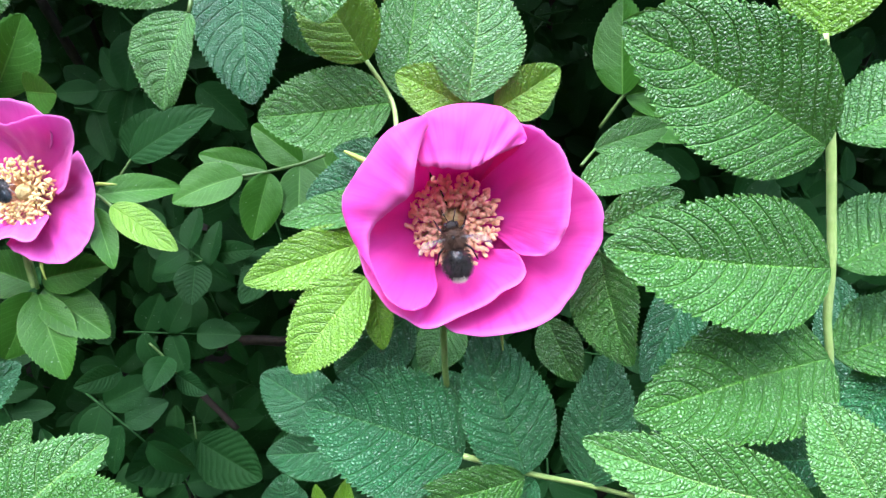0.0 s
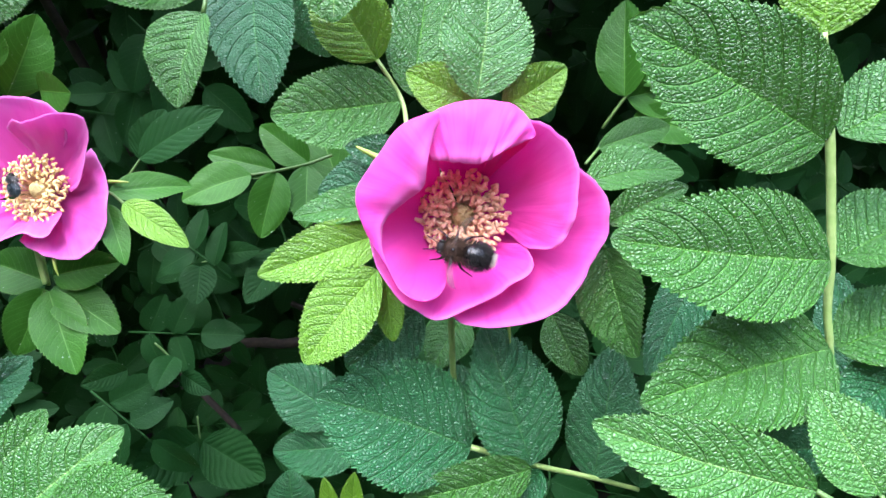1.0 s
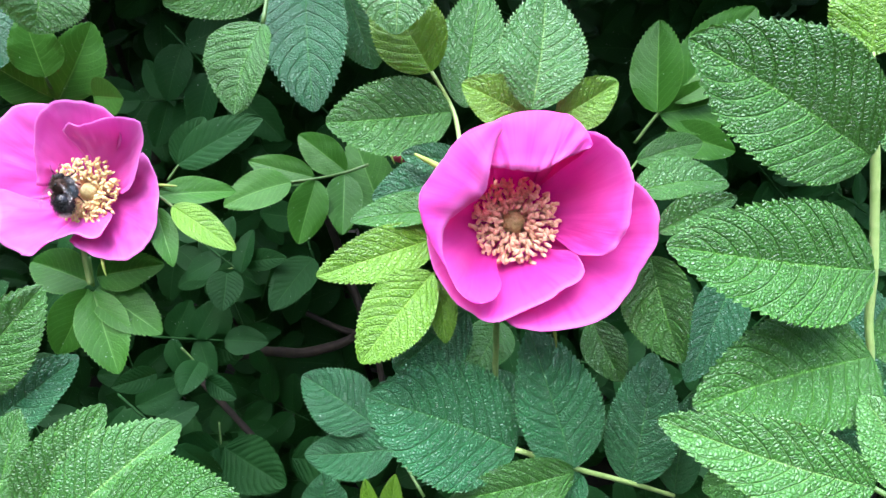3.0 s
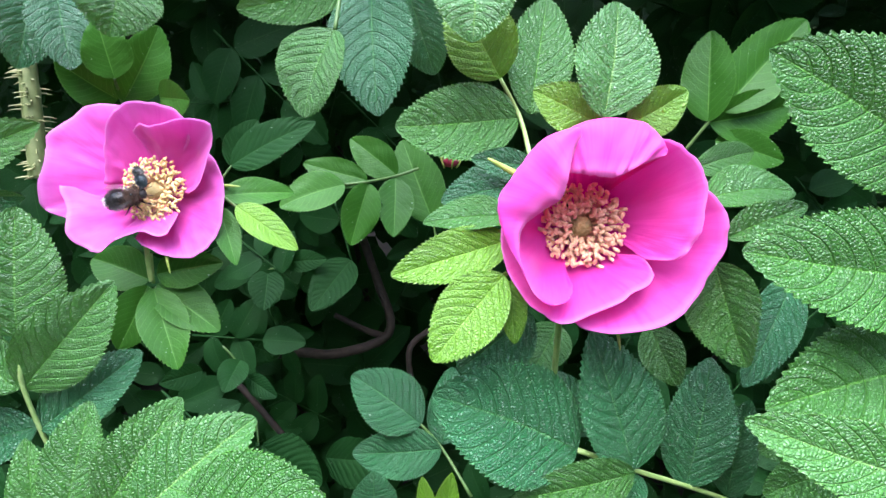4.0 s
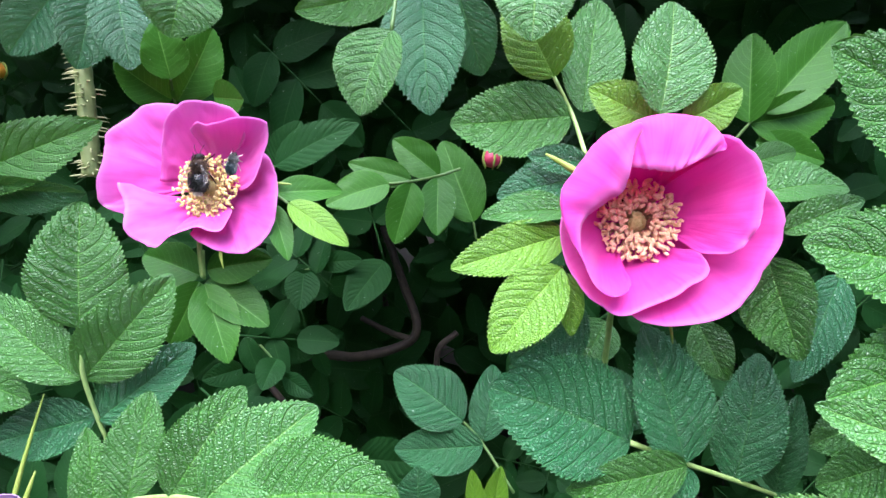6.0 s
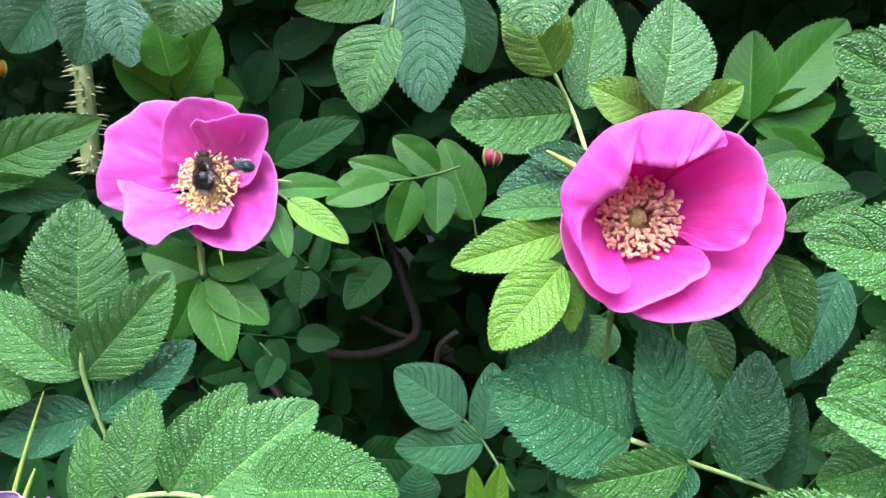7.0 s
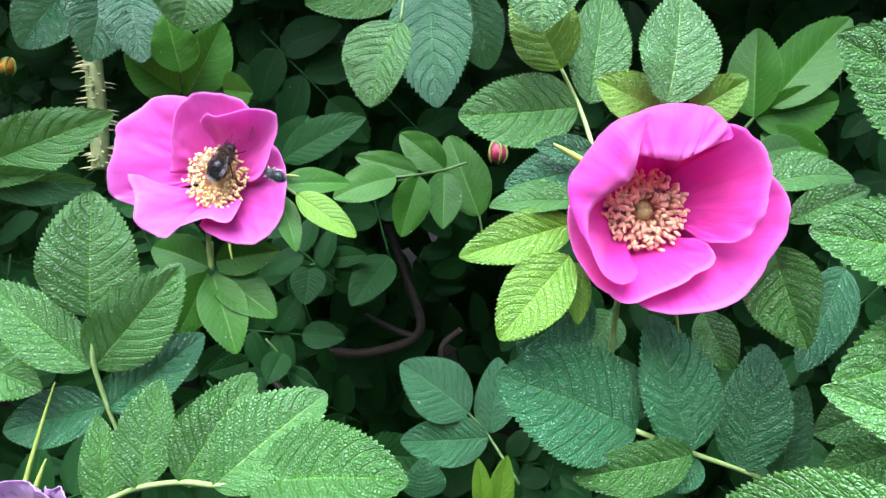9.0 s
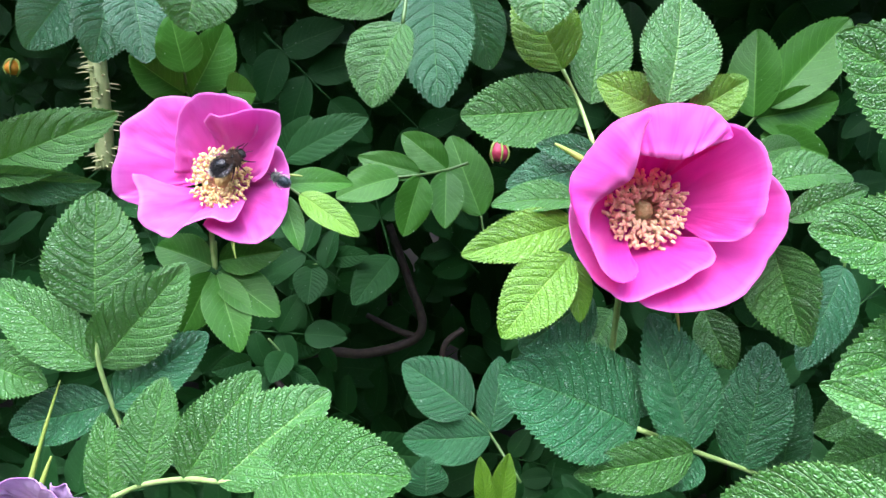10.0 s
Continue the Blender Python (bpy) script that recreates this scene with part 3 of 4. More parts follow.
leaf = compound("wrinkled compound rose leaf on a green stalk", [(-0.2309, 0.2318, 0.8437), (-0.2306, 0.2287, 0.8310), (-0.2313, 0.2283, 0.8193), (-0.2290, 0.2289, 0.7968), (-0.2264, 0.2294, 0.7818)], 0.00130)
leaflet(leaf, (-0.2303, 0.2309, 0.8442), (-0.2303, 0.2482, 0.8973), 0.0210, -25, 27, 8, "m")
leaflet(leaf, (-0.2319, 0.2291, 0.8188), (-0.1939, 0.2486, 0.8639), 0.0179, -26, 29, 8, "m")
leaflet(leaf, (-0.2325, 0.2272, 0.8194), (-0.2813, 0.2401, 0.8544), 0.0148, -20, 32, 8, "m")
leaflet(leaf, (-0.2290, 0.2289, 0.7968), (-0.1919, 0.2577, 0.8224), 0.0151, -3, 27, 8, "d")
leaflet(leaf, (-0.2317, 0.2309, 0.7965), (-0.2767, 0.2212, 0.7865), 0.0144, -16, 27, 8, "d")
leaf = compound("mid-green rose leaf reaching from the side", [(-0.2970, 0.2274, 0.8217), (-0.2909, 0.2259, 0.8201)], 0.00100)
leaflet(leaf, (-0.2909, 0.2259, 0.8201), (-0.2520, 0.2201, 0.8113), 0.0137, 16, 27, 10, "m")
leaf = compound("light green compound rose leaf fanned over a pale stalk", [(-0.2140, 0.1945, 0.7749), (-0.1979, 0.1925, 0.7848), (-0.1711, 0.1779, 0.8028), (-0.1530, 0.1680, 0.8117), (-0.1372, 0.1640, 0.8167)], 0.00130)
leaflet(leaf, (-0.2171, 0.1956, 0.7673), (-0.2238, 0.2130, 0.8052), 0.0098, -23, 32, 8, "m")
leaflet(leaf, (-0.1983, 0.1916, 0.7852), (-0.1949, 0.2177, 0.8226), 0.0144, -3, 32, 8, "m")
leaflet(leaf, (-0.1709, 0.1770, 0.8033), (-0.1448, 0.1967, 0.8420), 0.0144, 4, 32, 10, "m")
leaflet(leaf, (-0.1528, 0.1670, 0.8120), (-0.1156, 0.1925, 0.8376), 0.0181, 18, 32, 12, "l")
leaflet(leaf, (-0.1372, 0.1639, 0.8165), (-0.0800, 0.1573, 0.8283), 0.0202, 42, 27, 12, "m")
leaf = compound("toothed mid-green rose leaf beside the open flower", [(-0.3232, 0.2796, 0.8905), (-0.3141, 0.2800, 0.8936)], 0.00100)
leaflet(leaf, (-0.3141, 0.2800, 0.8936), (-0.2325, 0.2794, 0.9262), 0.0164, -20, 27, 8, "m")
leaflet(leaf, (-0.3084, 0.2798, 0.8925), (-0.2462, 0.2779, 0.8916), 0.0137, -45, 32, 8, "d")
leaf = compound("dull green rose leaf hanging over the thorny cane", [(-0.2497, 0.3324, 0.9911), (-0.2546, 0.3289, 0.9856)], 0.00100)
leaflet(leaf, (-0.2875, 0.3471, 0.9794), (-0.3103, 0.3340, 0.9488), 0.0154, 38, 27, 5, "d")
leaflet(leaf, (-0.2540, 0.3278, 0.9856), (-0.2603, 0.3113, 0.9453), 0.0174, 46, 22, 8, "d")
leaflet(leaf, (-0.2379, 0.3187, 0.9832), (-0.2288, 0.3040, 0.9466), 0.0159, 31, 22, 8, "d")
leaf = compound("hanging mid-green rose leaf", [(-0.1944, 0.3025, 0.9963), (-0.1959, 0.3016, 0.9914)], 0.00100)
leaflet(leaf, (-0.1959, 0.3016, 0.9914), (-0.2031, 0.2953, 0.9632), 0.0194, 32, 22, 10, "m")
leaf = compound("olive green rose leaf behind the open flower", [(-0.2177, 0.3267, 0.9220), (-0.2201, 0.3284, 0.9291), (-0.2147, 0.3153, 0.9416)], 0.00090)
leaflet(leaf, (-0.2176, 0.3262, 0.9286), (-0.1982, 0.3353, 0.9656), 0.0146, -41, 32, 5, "b")
leaflet(leaf, (-0.2140, 0.3143, 0.9418), (-0.2185, 0.3147, 0.9695), 0.0118, -28, 22, 5, "b")
leaflet(leaf, (-0.2221, 0.3294, 0.9289), (-0.2413, 0.3126, 0.9500), 0.0119, -3, 27, 5, "b")
leaflet(leaf, (-0.1926, 0.3138, 0.9336), (-0.1764, 0.3108, 0.9332), 0.0107, -27, 27, 5, "b")
leaf = compound("curled mid-green rose leaf with a hooked tip", [(-0.0982, 0.2818, 0.9706), (-0.0962, 0.2978, 0.9886), (-0.0876, 0.3218, 0.9938)], 0.00100)
leaflet(leaf, (-0.0982, 0.2818, 0.9706), (-0.1108, 0.2721, 0.9345), 0.0197, -25, 32, 12, "m")
leaflet(leaf, (-0.0970, 0.3032, 0.9886), (-0.1429, 0.2917, 0.9768), 0.0116, 27, 27, 12, "m")
leaf = compound("dark blue-green hanging rose leaf", [(-0.0871, 0.3294, 0.9965), (-0.0880, 0.3252, 0.9889)], 0.00100)
leaflet(leaf, (-0.0880, 0.3252, 0.9889), (-0.0812, 0.2927, 0.9325), 0.0212, -7, 22, 10, "d")
leaflet(leaf, (-0.0708, 0.3194, 0.9869), (-0.0572, 0.3254, 0.9477), 0.0145, -12, 25, 8, "d")
leaf = compound("smooth dark rose leaf in the bush's gap", [(-0.0290, 0.2660, 0.7337), (-0.0464, 0.2859, 0.7492), (-0.0584, 0.2903, 0.7609)], 0.00100)
leaflet(leaf, (-0.0584, 0.2895, 0.7616), (-0.0989, 0.3028, 0.7837), 0.0179, -13, 22, 8, "d")
leaflet(leaf, (-0.0464, 0.2848, 0.7493), (-0.0971, 0.2867, 0.7414), 0.0153, -6, 27, 8, "d")
leaflet(leaf, (-0.0464, 0.2898, 0.7483), (-0.0420, 0.3135, 0.7848), 0.0123, -1, 22, 5, "d")
leaflet(leaf, (-0.0807, 0.2611, 0.7251), (-0.0816, 0.2638, 0.7504), 0.0124, -7, 22, 5, "d")
# Hollow leaves: darkened green in place of the shade that falls there.
leaf = compound("broad shaded rose leaf behind the open flower", [(-0.1898, 0.3722, 0.8733), (-0.1833, 0.3767, 0.8823)], 0.00090)
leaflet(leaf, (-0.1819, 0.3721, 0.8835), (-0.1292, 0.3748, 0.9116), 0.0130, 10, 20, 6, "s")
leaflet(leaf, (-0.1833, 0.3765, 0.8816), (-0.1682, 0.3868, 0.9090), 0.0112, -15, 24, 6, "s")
leaf = compound("rose leaf inside the bush's hollow, shade put into its green", [(-0.1666, 0.4589, 0.7902), (-0.1772, 0.4480, 0.7833), (-0.1861, 0.4397, 0.7825)], 0.00090)
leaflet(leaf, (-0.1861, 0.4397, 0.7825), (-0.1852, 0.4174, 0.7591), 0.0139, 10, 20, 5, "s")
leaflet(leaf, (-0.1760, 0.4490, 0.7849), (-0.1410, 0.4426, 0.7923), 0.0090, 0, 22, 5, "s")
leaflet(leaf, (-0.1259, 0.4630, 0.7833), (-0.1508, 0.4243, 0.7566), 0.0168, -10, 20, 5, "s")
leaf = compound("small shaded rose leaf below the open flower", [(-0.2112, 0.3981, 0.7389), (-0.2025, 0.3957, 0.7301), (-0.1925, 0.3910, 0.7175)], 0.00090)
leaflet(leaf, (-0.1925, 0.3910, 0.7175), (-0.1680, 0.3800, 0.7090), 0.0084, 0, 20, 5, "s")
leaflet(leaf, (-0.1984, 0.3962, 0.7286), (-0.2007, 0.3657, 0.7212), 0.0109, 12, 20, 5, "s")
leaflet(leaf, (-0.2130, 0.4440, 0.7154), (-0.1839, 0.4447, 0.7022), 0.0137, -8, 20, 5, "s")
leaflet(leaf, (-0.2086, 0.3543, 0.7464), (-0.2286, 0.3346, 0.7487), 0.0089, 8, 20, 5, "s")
leaf = compound("rose leaf low in the hollow, shade put into its green", [(-0.1935, 0.4031, 0.6692), (-0.1899, 0.3932, 0.6558)], 0.00090)
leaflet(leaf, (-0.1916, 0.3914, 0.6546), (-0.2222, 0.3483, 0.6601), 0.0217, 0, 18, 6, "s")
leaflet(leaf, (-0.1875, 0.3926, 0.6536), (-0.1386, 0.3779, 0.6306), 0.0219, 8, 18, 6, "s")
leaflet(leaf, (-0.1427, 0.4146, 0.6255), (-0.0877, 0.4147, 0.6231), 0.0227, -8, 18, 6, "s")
leaf = compound("mid-green shaded rose leaf low beside the compound leaf", [(0.1040, 0.1807, 0.8091), (0.1103, 0.1999, 0.8200), (0.1148, 0.2180, 0.8301)], 0.00090)
leaflet(leaf, (0.1148, 0.2180, 0.8301), (0.0855, 0.2144, 0.8151), 0.0127, -12, 22, 6, "m")
leaflet(leaf, (0.1072, 0.1967, 0.8224), (0.0816, 0.1974, 0.8082), 0.0111, -14, 22, 6, "m")
leaflet(leaf, (0.1167, 0.2223, 0.8281), (0.1078, 0.2406, 0.8362), 0.0102, 10, 22, 6, "m")
leaf = compound("pale green rose leaf at the bush's front edge", [(0.0324, 0.0813, 0.8856), (0.0299, 0.0842, 0.8860)], 0.00100)
leaflet(leaf, (0.0299, 0.0842, 0.8860), (-0.0035, 0.1053, 0.8701), 0.0141, -12, 22, 10, "l")
leaf = compound("smooth shaded rose leaf behind the flower", [(0.0806, 0.3479, 0.9085), (0.0911, 0.3484, 0.9250), (0.0979, 0.3508, 0.9304)], 0.00100)
leaflet(leaf, (0.0904, 0.3475, 0.9255), (0.0893, 0.3639, 0.9710), 0.0149, 30, 27, 5, "b")
leaflet(leaf, (0.0975, 0.3498, 0.9305), (0.1441, 0.3758, 0.9779), 0.0180, 8, 29, 5, "b")
leaflet(leaf, (0.0919, 0.3493, 0.9246), (0.1409, 0.3603, 0.9349), 0.0156, -18, 29, 5, "b")
leaflet(leaf, (0.0966, 0.3489, 0.9152), (0.1350, 0.3461, 0.9056), 0.0110, -6, 27, 5, "b")
leaf = compound("small upright bright green young rose leaf", [(-0.0469, 0.2222, 0.7467), (-0.0466, 0.2248, 0.7530)], 0.00080)
leaflet(leaf, (-0.0499, 0.2246, 0.7528), (-0.0542, 0.2259, 0.7827), 0.0057, -0, 32, 5, "y")
leaflet(leaf, (-0.0423, 0.2250, 0.7531), (-0.0406, 0.2271, 0.7847), 0.0066, 11, 32, 5, "y")
stalk = cane("flower_stalk", [(0.0007, 0.2325, 0.8695), (0.0014, 0.2347, 0.8536), (0.0028, 0.2367, 0.8266), (0.0071, 0.2368, 0.8054)], 0.0014, 0.0013, STALK, "slender pale green flower stalk")


# ---- flowers ----
def petal(flower, material, rim, cup, off, seed, label="", roll=0.0, wave=0.001):
    """A petal grown outwards from the flower's middle. rim: its edge as (degrees, radius, height), or with the radius and height of
    the edge beyond a rolled rim. cup: how late it rises (1 is a cone). roll: the share of the length beyond the rim."""
    bm = bmesh.new()
    uv = bm.loops.layers.uv.verify()
    ns_, na = 34, 44
    rows = []
    rim = [(*q, *q[1:]) if len(q) == 3 else q for q in rim]
    ends = glide([(k, 0, 0) for k in range(len(rim))], 12)
    bend = [glide([(q[0], q[1], q[2]) for q in rim], 12), glide([(q[0], q[3], q[4]) for q in rim], 12)]
    mean = (rim[0][0] + rim[-1][0]) / 2
    for j in range(na + 1):
        g = j / na * (len(ends) - 1)
        k = min(int(g), len(ends) - 2)
        th0, r0, z0 = bend[0][k].lerp(bend[0][k + 1], g - k)
        _, r1, z1 = bend[1][k].lerp(bend[1][k + 1], g - k)
        a = 2 * j / na - 1
        nick = 1 + 0.02 * noise.noise(Vector((a * 7, seed, 0.5))) + 0.011 * noise.noise(Vector((a * 19, seed, 2.5)))
        row = []
        for i in range(ns_ + 1):
            s = i / ns_
            q = min(1.0, s / (1 - roll))
            r, z = 0.002 + (r0 * nick - 0.002) * (q + 0.22 * q * (1 - q) * (cup - 1)), z0 * q ** cup
            if roll and s > 1 - roll:
                w = (s - 1 + roll) / roll
                up = 0.0022 * min(1.0, math.hypot(r1 - r0, z1 - z0) / 0.006)
                r = (1 - w) ** 2 * r0 + 2 * w * (1 - w) * (r0 * 0.75 + r1 * 0.25 + up) + w * w * r1 * nick
                z = (1 - w) ** 2 * z0 + 2 * w * (1 - w) * (max(z0, z1) + up) + w * w * z1
            th = radians(mean + (th0 - mean) * (0.5 + 0.5 * min(1.0, q * 1.15) ** 0.7))
            w = wave * s * s * noise.noise(Vector((a * 3, s * 2.2, seed * 3.3))) * 2 + 0.0016 * s * noise.noise(Vector((a * 6, s * 5, seed + 7))) + 0.0008 * s * noise.noise(Vector((a * 17, s * 9, seed + 3)))
            row.append((bm.verts.new((r * math.cos(th), r * math.sin(th), z + off * min(1, s * 3) + w)), (s, 0.5 + 0.5 * a)))
        rows.append(row)
    for j in range(na):
        for i in range(ns_):
            q = (rows[j][i], rows[j][i + 1], rows[j + 1][i + 1], rows[j + 1][i])
            fc = bm.faces.new([v for v, _ in q])
            for lp, (_, c) in zip(fc.loops, q):
                lp[uv].uv = c
    ob = part("petal", bm, material, flower, label)
    mod = ob.modifiers.new("thickness", "SOLIDIFY")
    mod.thickness, mod.offset = 0.00025, 0
    return ob


def stamen_meshes(material, size):
    made = []
    for v in range(4):
        rng = random.Random(40 + v)
        bm = bmesh.new()
        bmesh.ops.create_icosphere(bm, subdivisions=1, radius=1)
        for q in bm.verts:
            q.co = Vector((q.co.x * 0.0020, q.co.y * 0.00085 * (1 + 0.5 * abs(q.co.x)), q.co.z * 0.0005)) * rng.uniform(0.9, 1.12) * size
            q.co.z += 0.0003 * math.sin(q.co.x * 1400 + v)
        me = bpy.data.meshes.new("anther")
        bm.to_mesh(me)
        bm.free()
        me.materials.append(material)
        for p in me.polygons:
            p.use_smooth = True
        made.append(me)
    return made


def heart(flower, material, count, inner, outer, lift, seed, size=1.0):
    """The pistil mound and the ring of stamens round it, each with its filament."""
    bm = bmesh.new()
    n = 40
    top = bm.verts.new((0, 0, lift * 0.92))
    prev = None
    for i in range(1, 8):
        rr = inner * i / 7
        ring = [bm.verts.new((rr * math.cos(2 * math.pi * k / n), rr * math.sin(2 * math.pi * k / n),
                              lift * (0.92 - 0.5 * (i / 7) ** 3) + 0.0006 * noise.noise(Vector((rr * 900, k * 1.3, seed))))) for k in range(n)]
        for k in range(n):
            if prev is None:
                bm.faces.new((top, ring[k], ring[(k + 1) % n]))
            else:
                bm.faces.new((prev[k], ring[k], ring[(k + 1) % n], prev[(k + 1) % n]))
        prev = ring
    part("pistil", bm, PISTIL, flower, "pale olive domed pistil")
    rng = random.Random(seed)
    meshes = stamen_meshes(material, size)
    fil = bmesh.new()
    for k in range(count):
        f = (k + 0.5) / count
        rr = math.sqrt((inner * 1.12) ** 2 + (outer ** 2 - (inner * 1.12) ** 2) * f) * rng.uniform(0.93, 1.08)
        a = k * 2.39996 + rng.uniform(-0.15, 0.15)
        h = lift * (1.0 - 0.12 * f) + rng.uniform(-0.0014, 0.0016)
        p = Vector((rr * math.cos(a), rr * math.sin(a), h))
        ob = new("anther", rng.choice(meshes))
        ob.parent = flower
        ob.matrix_basis = Matrix.Translation(p) @ Euler((rng.uniform(-0.6, 0.6), rng.uniform(-0.7, 0.7), rng.gauss(a, 0.95))).to_matrix().to_4x4()
        foot = Vector((p.x * 0.35, p.y * 0.35, 0.001))
        tube(fil, [foot, (foot + p) / 2 + Vector((0, 0, 0.0015)), p], 0.0002, 0.00016, 2, 4, 0)
    part("filament_ring", fil, FILAMENT, flower)


def sepal(flower, base, tip, width, label="narrow yellow-green sepal"):
    inv = flower.matrix_basis.inverted()
    bm = bmesh.new()
    b, t = inv @ Vector(base), inv @ Vector(tip)
    mid = (b + t) / 2 + Vector((0, 0, 0.0012))
    tube(bm, [b, b + (mid - b) * 0.7, mid + (t - mid) * 0.5, t], width, width * 0.25, 5, 7, 0.1)
    part("sepal", bm, SEPAL, flower, label)


c1 = (0.0050, 0.2373, 0.9022)
flower = tagged(thing("rose_flower", facing(*c1), "open magenta wild rose with cupped wavy petals and orange stamens", "flower", "rose flowers"))
petal(flower, PETAL_A, [(34, 0.034, 0.022), (24, 0.0404, 0.026), (12, 0.0472, 0.026), (-3, 0.0507, 0.024), (-18, 0.0479, 0.022), (-43, 0.0472, 0.020), (-72, 0.0417, 0.020), (-93, 0.0375, 0.020), (-105, 0.030, 0.016)], 1.5, -0.0030, 1.3)
petal(flower, PETAL_A, [(176, 0.031, 0.022), (186, 0.0324, 0.024), (217, 0.0350, 0.024), (244, 0.0371, 0.024), (257, 0.0377, 0.024), (274, 0.0327, 0.023), (299, 0.0299, 0.022), (318, 0.0310, 0.020), (326, 0.0300, 0.018), (333, 0.0250, 0.014)], 1.5, -0.0010, 2.1)
petal(flower, PETAL_A, [(74, 0.0320, 0.028), (60, 0.0350, 0.031), (43, 0.0393, 0.034), (23, 0.0397, 0.034), (4, 0.0369, 0.032), (-10, 0.0357, 0.028), (-20, 0.0334, 0.022), (-27, 0.0262, 0.014)], 1.9, 0.0010, 3.7)
petal(flower, PETAL_A, [(122, 0.0320, 0.032, 0.0190, 0.035), (111, 0.0333, 0.032, 0.0172, 0.035), (99, 0.0349, 0.033, 0.0158, 0.035), (76, 0.0372, 0.033, 0.0158, 0.035), (64, 0.0381, 0.033, 0.0185, 0.036), (54, 0.0362, 0.033, 0.0250, 0.036), (47, 0.0335, 0.034, 0.0320, 0.036)], 1.8, 0.0, 4.4, "magenta petal with its upper half folded in", 0.36, 0.0006)
petal(flower, PETAL_A, [(105, 0.0322, 0.036, 0.0290, 0.039), (126, 0.0340, 0.036, 0.0195, 0.040), (149, 0.0330, 0.036, 0.0150, 0.037), (171, 0.0350, 0.036, 0.0190, 0.034), (190, 0.0325, 0.034, 0.0265, 0.033), (213, 0.0305, 0.032, 0.0300, 0.0325), (239, 0.0333, 0.030), (252, 0.0302, 0.027), (257, 0.0255, 0.024)], 1.7, 0.0010, 5.9, "magenta petal curled in over the flower", 0.26, 0.0006)
heart(flower, ANTHER_OLD, 250, 0.0046, 0.0160, 0.0105, 7, 0.92)
sepal(flower, (-0.0199, 0.2333, 0.9231), (-0.0327, 0.2325, 0.9300), 0.0017)
sepal(flower, (-0.0231, 0.2255, 0.8862), (-0.0328, 0.2208, 0.8810), 0.0010)
sepal(flower, (0.0229, 0.2282, 0.8651), (0.0239, 0.2200, 0.8570), 0.0010)

c2 = (-0.1902, 0.2960, 0.8904)
flower = tagged(thing("rose_flower", facing(*c2, 0, 0, 0), "wide open rose-pink wild rose with yellow stamens", "flower", "rose flowers"))
petal(flower, PETAL_B, [(109, 0.0382, 0.010), (109, 0.0411, 0.012), (127, 0.0499, 0.012), (141, 0.0528, 0.012), (156, 0.0560, 0.013), (168, 0.0531, 0.013), (189, 0.0540, 0.012), (195, 0.0503, 0.011), (201, 0.0432, 0.009)], 1.3, -0.001, 11.3)
petal(flower, PETAL_B, [(175, 0.0252, 0.006), (153, 0.0255, 0.011), (138, 0.0289, 0.014), (117, 0.0358, 0.020), (104, 0.0394, 0.022), (87, 0.0392, 0.024), (72, 0.0394, 0.024), (57, 0.0368, 0.022), (48, 0.0309, 0.018)], 1.6, 0.0, 12.1)
petal(flower, PETAL_B, [(34, 0.0329, 0.012), (16, 0.0360, 0.016), (-5, 0.0366, 0.016), (-28, 0.0396, 0.015), (-48, 0.0395, 0.013), (-63, 0.0366, 0.012), (-79, 0.0309, 0.010), (-109, 0.0253, 0.008)], 1.3, -0.001, 14.6)
petal(flower, PETAL_B, [(104, 0.0272, 0.016), (94, 0.0293, 0.019), (79, 0.0285, 0.022), (61, 0.0340, 0.026), (44, 0.0434, 0.026), (36, 0.0425, 0.024), (24, 0.0334, 0.020), (7, 0.0260, 0.016), (-4, 0.0184, 0.011)], 1.8, 0.0015, 13.2)
petal(flower, PETAL_B, [(180, 0.0435, 0.009), (191, 0.0409, 0.012), (202, 0.0412, 0.013), (215, 0.0436, 0.014), (228, 0.0396, 0.014), (237, 0.0371, 0.014), (241, 0.0287, 0.014), (266, 0.0203, 0.015), (294, 0.0245, 0.017), (305, 0.0226, 0.015), (320, 0.0177, 0.010)], 1.3, 0.001, 15.8)
heart(flower, ANTHER_NEW, 280, 0.0050, 0.0155, 0.0100, 17, 0.74)
sepal(flower, (-0.1609, 0.2985, 0.8941), (-0.1507, 0.2968, 0.8945), 0.0010)
sepal(flower, (-0.1826, 0.2774, 0.8649), (-0.1806, 0.2740, 0.8565), 0.0010)
cane("flower_stalk", [(-0.1987, 0.2909, 0.8674), (-0.1987, 0.2893, 0.8554), (-0.1981, 0.2882, 0.8447)], 0.0014, 0.0013, STALK, "slender green flower stalk under the open rose")

# A faded flower with long sepals at the lower edge.
c3 = (-0.2519, 0.2019, 0.7560)
flower = tagged(thing("rose_flower", facing(*c3, 0, 20, 0), "withered lilac rose with long pale sepals", "flower", "rose flowers"))
for k, (turn, ln) in enumerate(((20, 0.032), (85, 0.028), (160, 0.03), (235, 0.026), (300, 0.03))):
    petal(flower, PETAL_C, [(turn + a, ln * q, 0.013 * q) for a, q in ((-46, 0.75), (-30, 0.95), (0, 0.93), (28, 1.0), (46, 0.76))], 1.3, 0.0005 * k, 21 + k, "", 0.0, 0.003)
heart(flower, ANTHER_NEW, 40, 0.003, 0.008, 0.006, 27)
sepal(flower, (-0.2611, 0.2056, 0.7657), (-0.2485, 0.2242, 0.8130), 0.0013, "long pale green pointed sepal")
sepal(flower, (-0.2545, 0.2021, 0.7646), (-0.2487, 0.2086, 0.7827), 0.0016, "short yellow-green sepal")


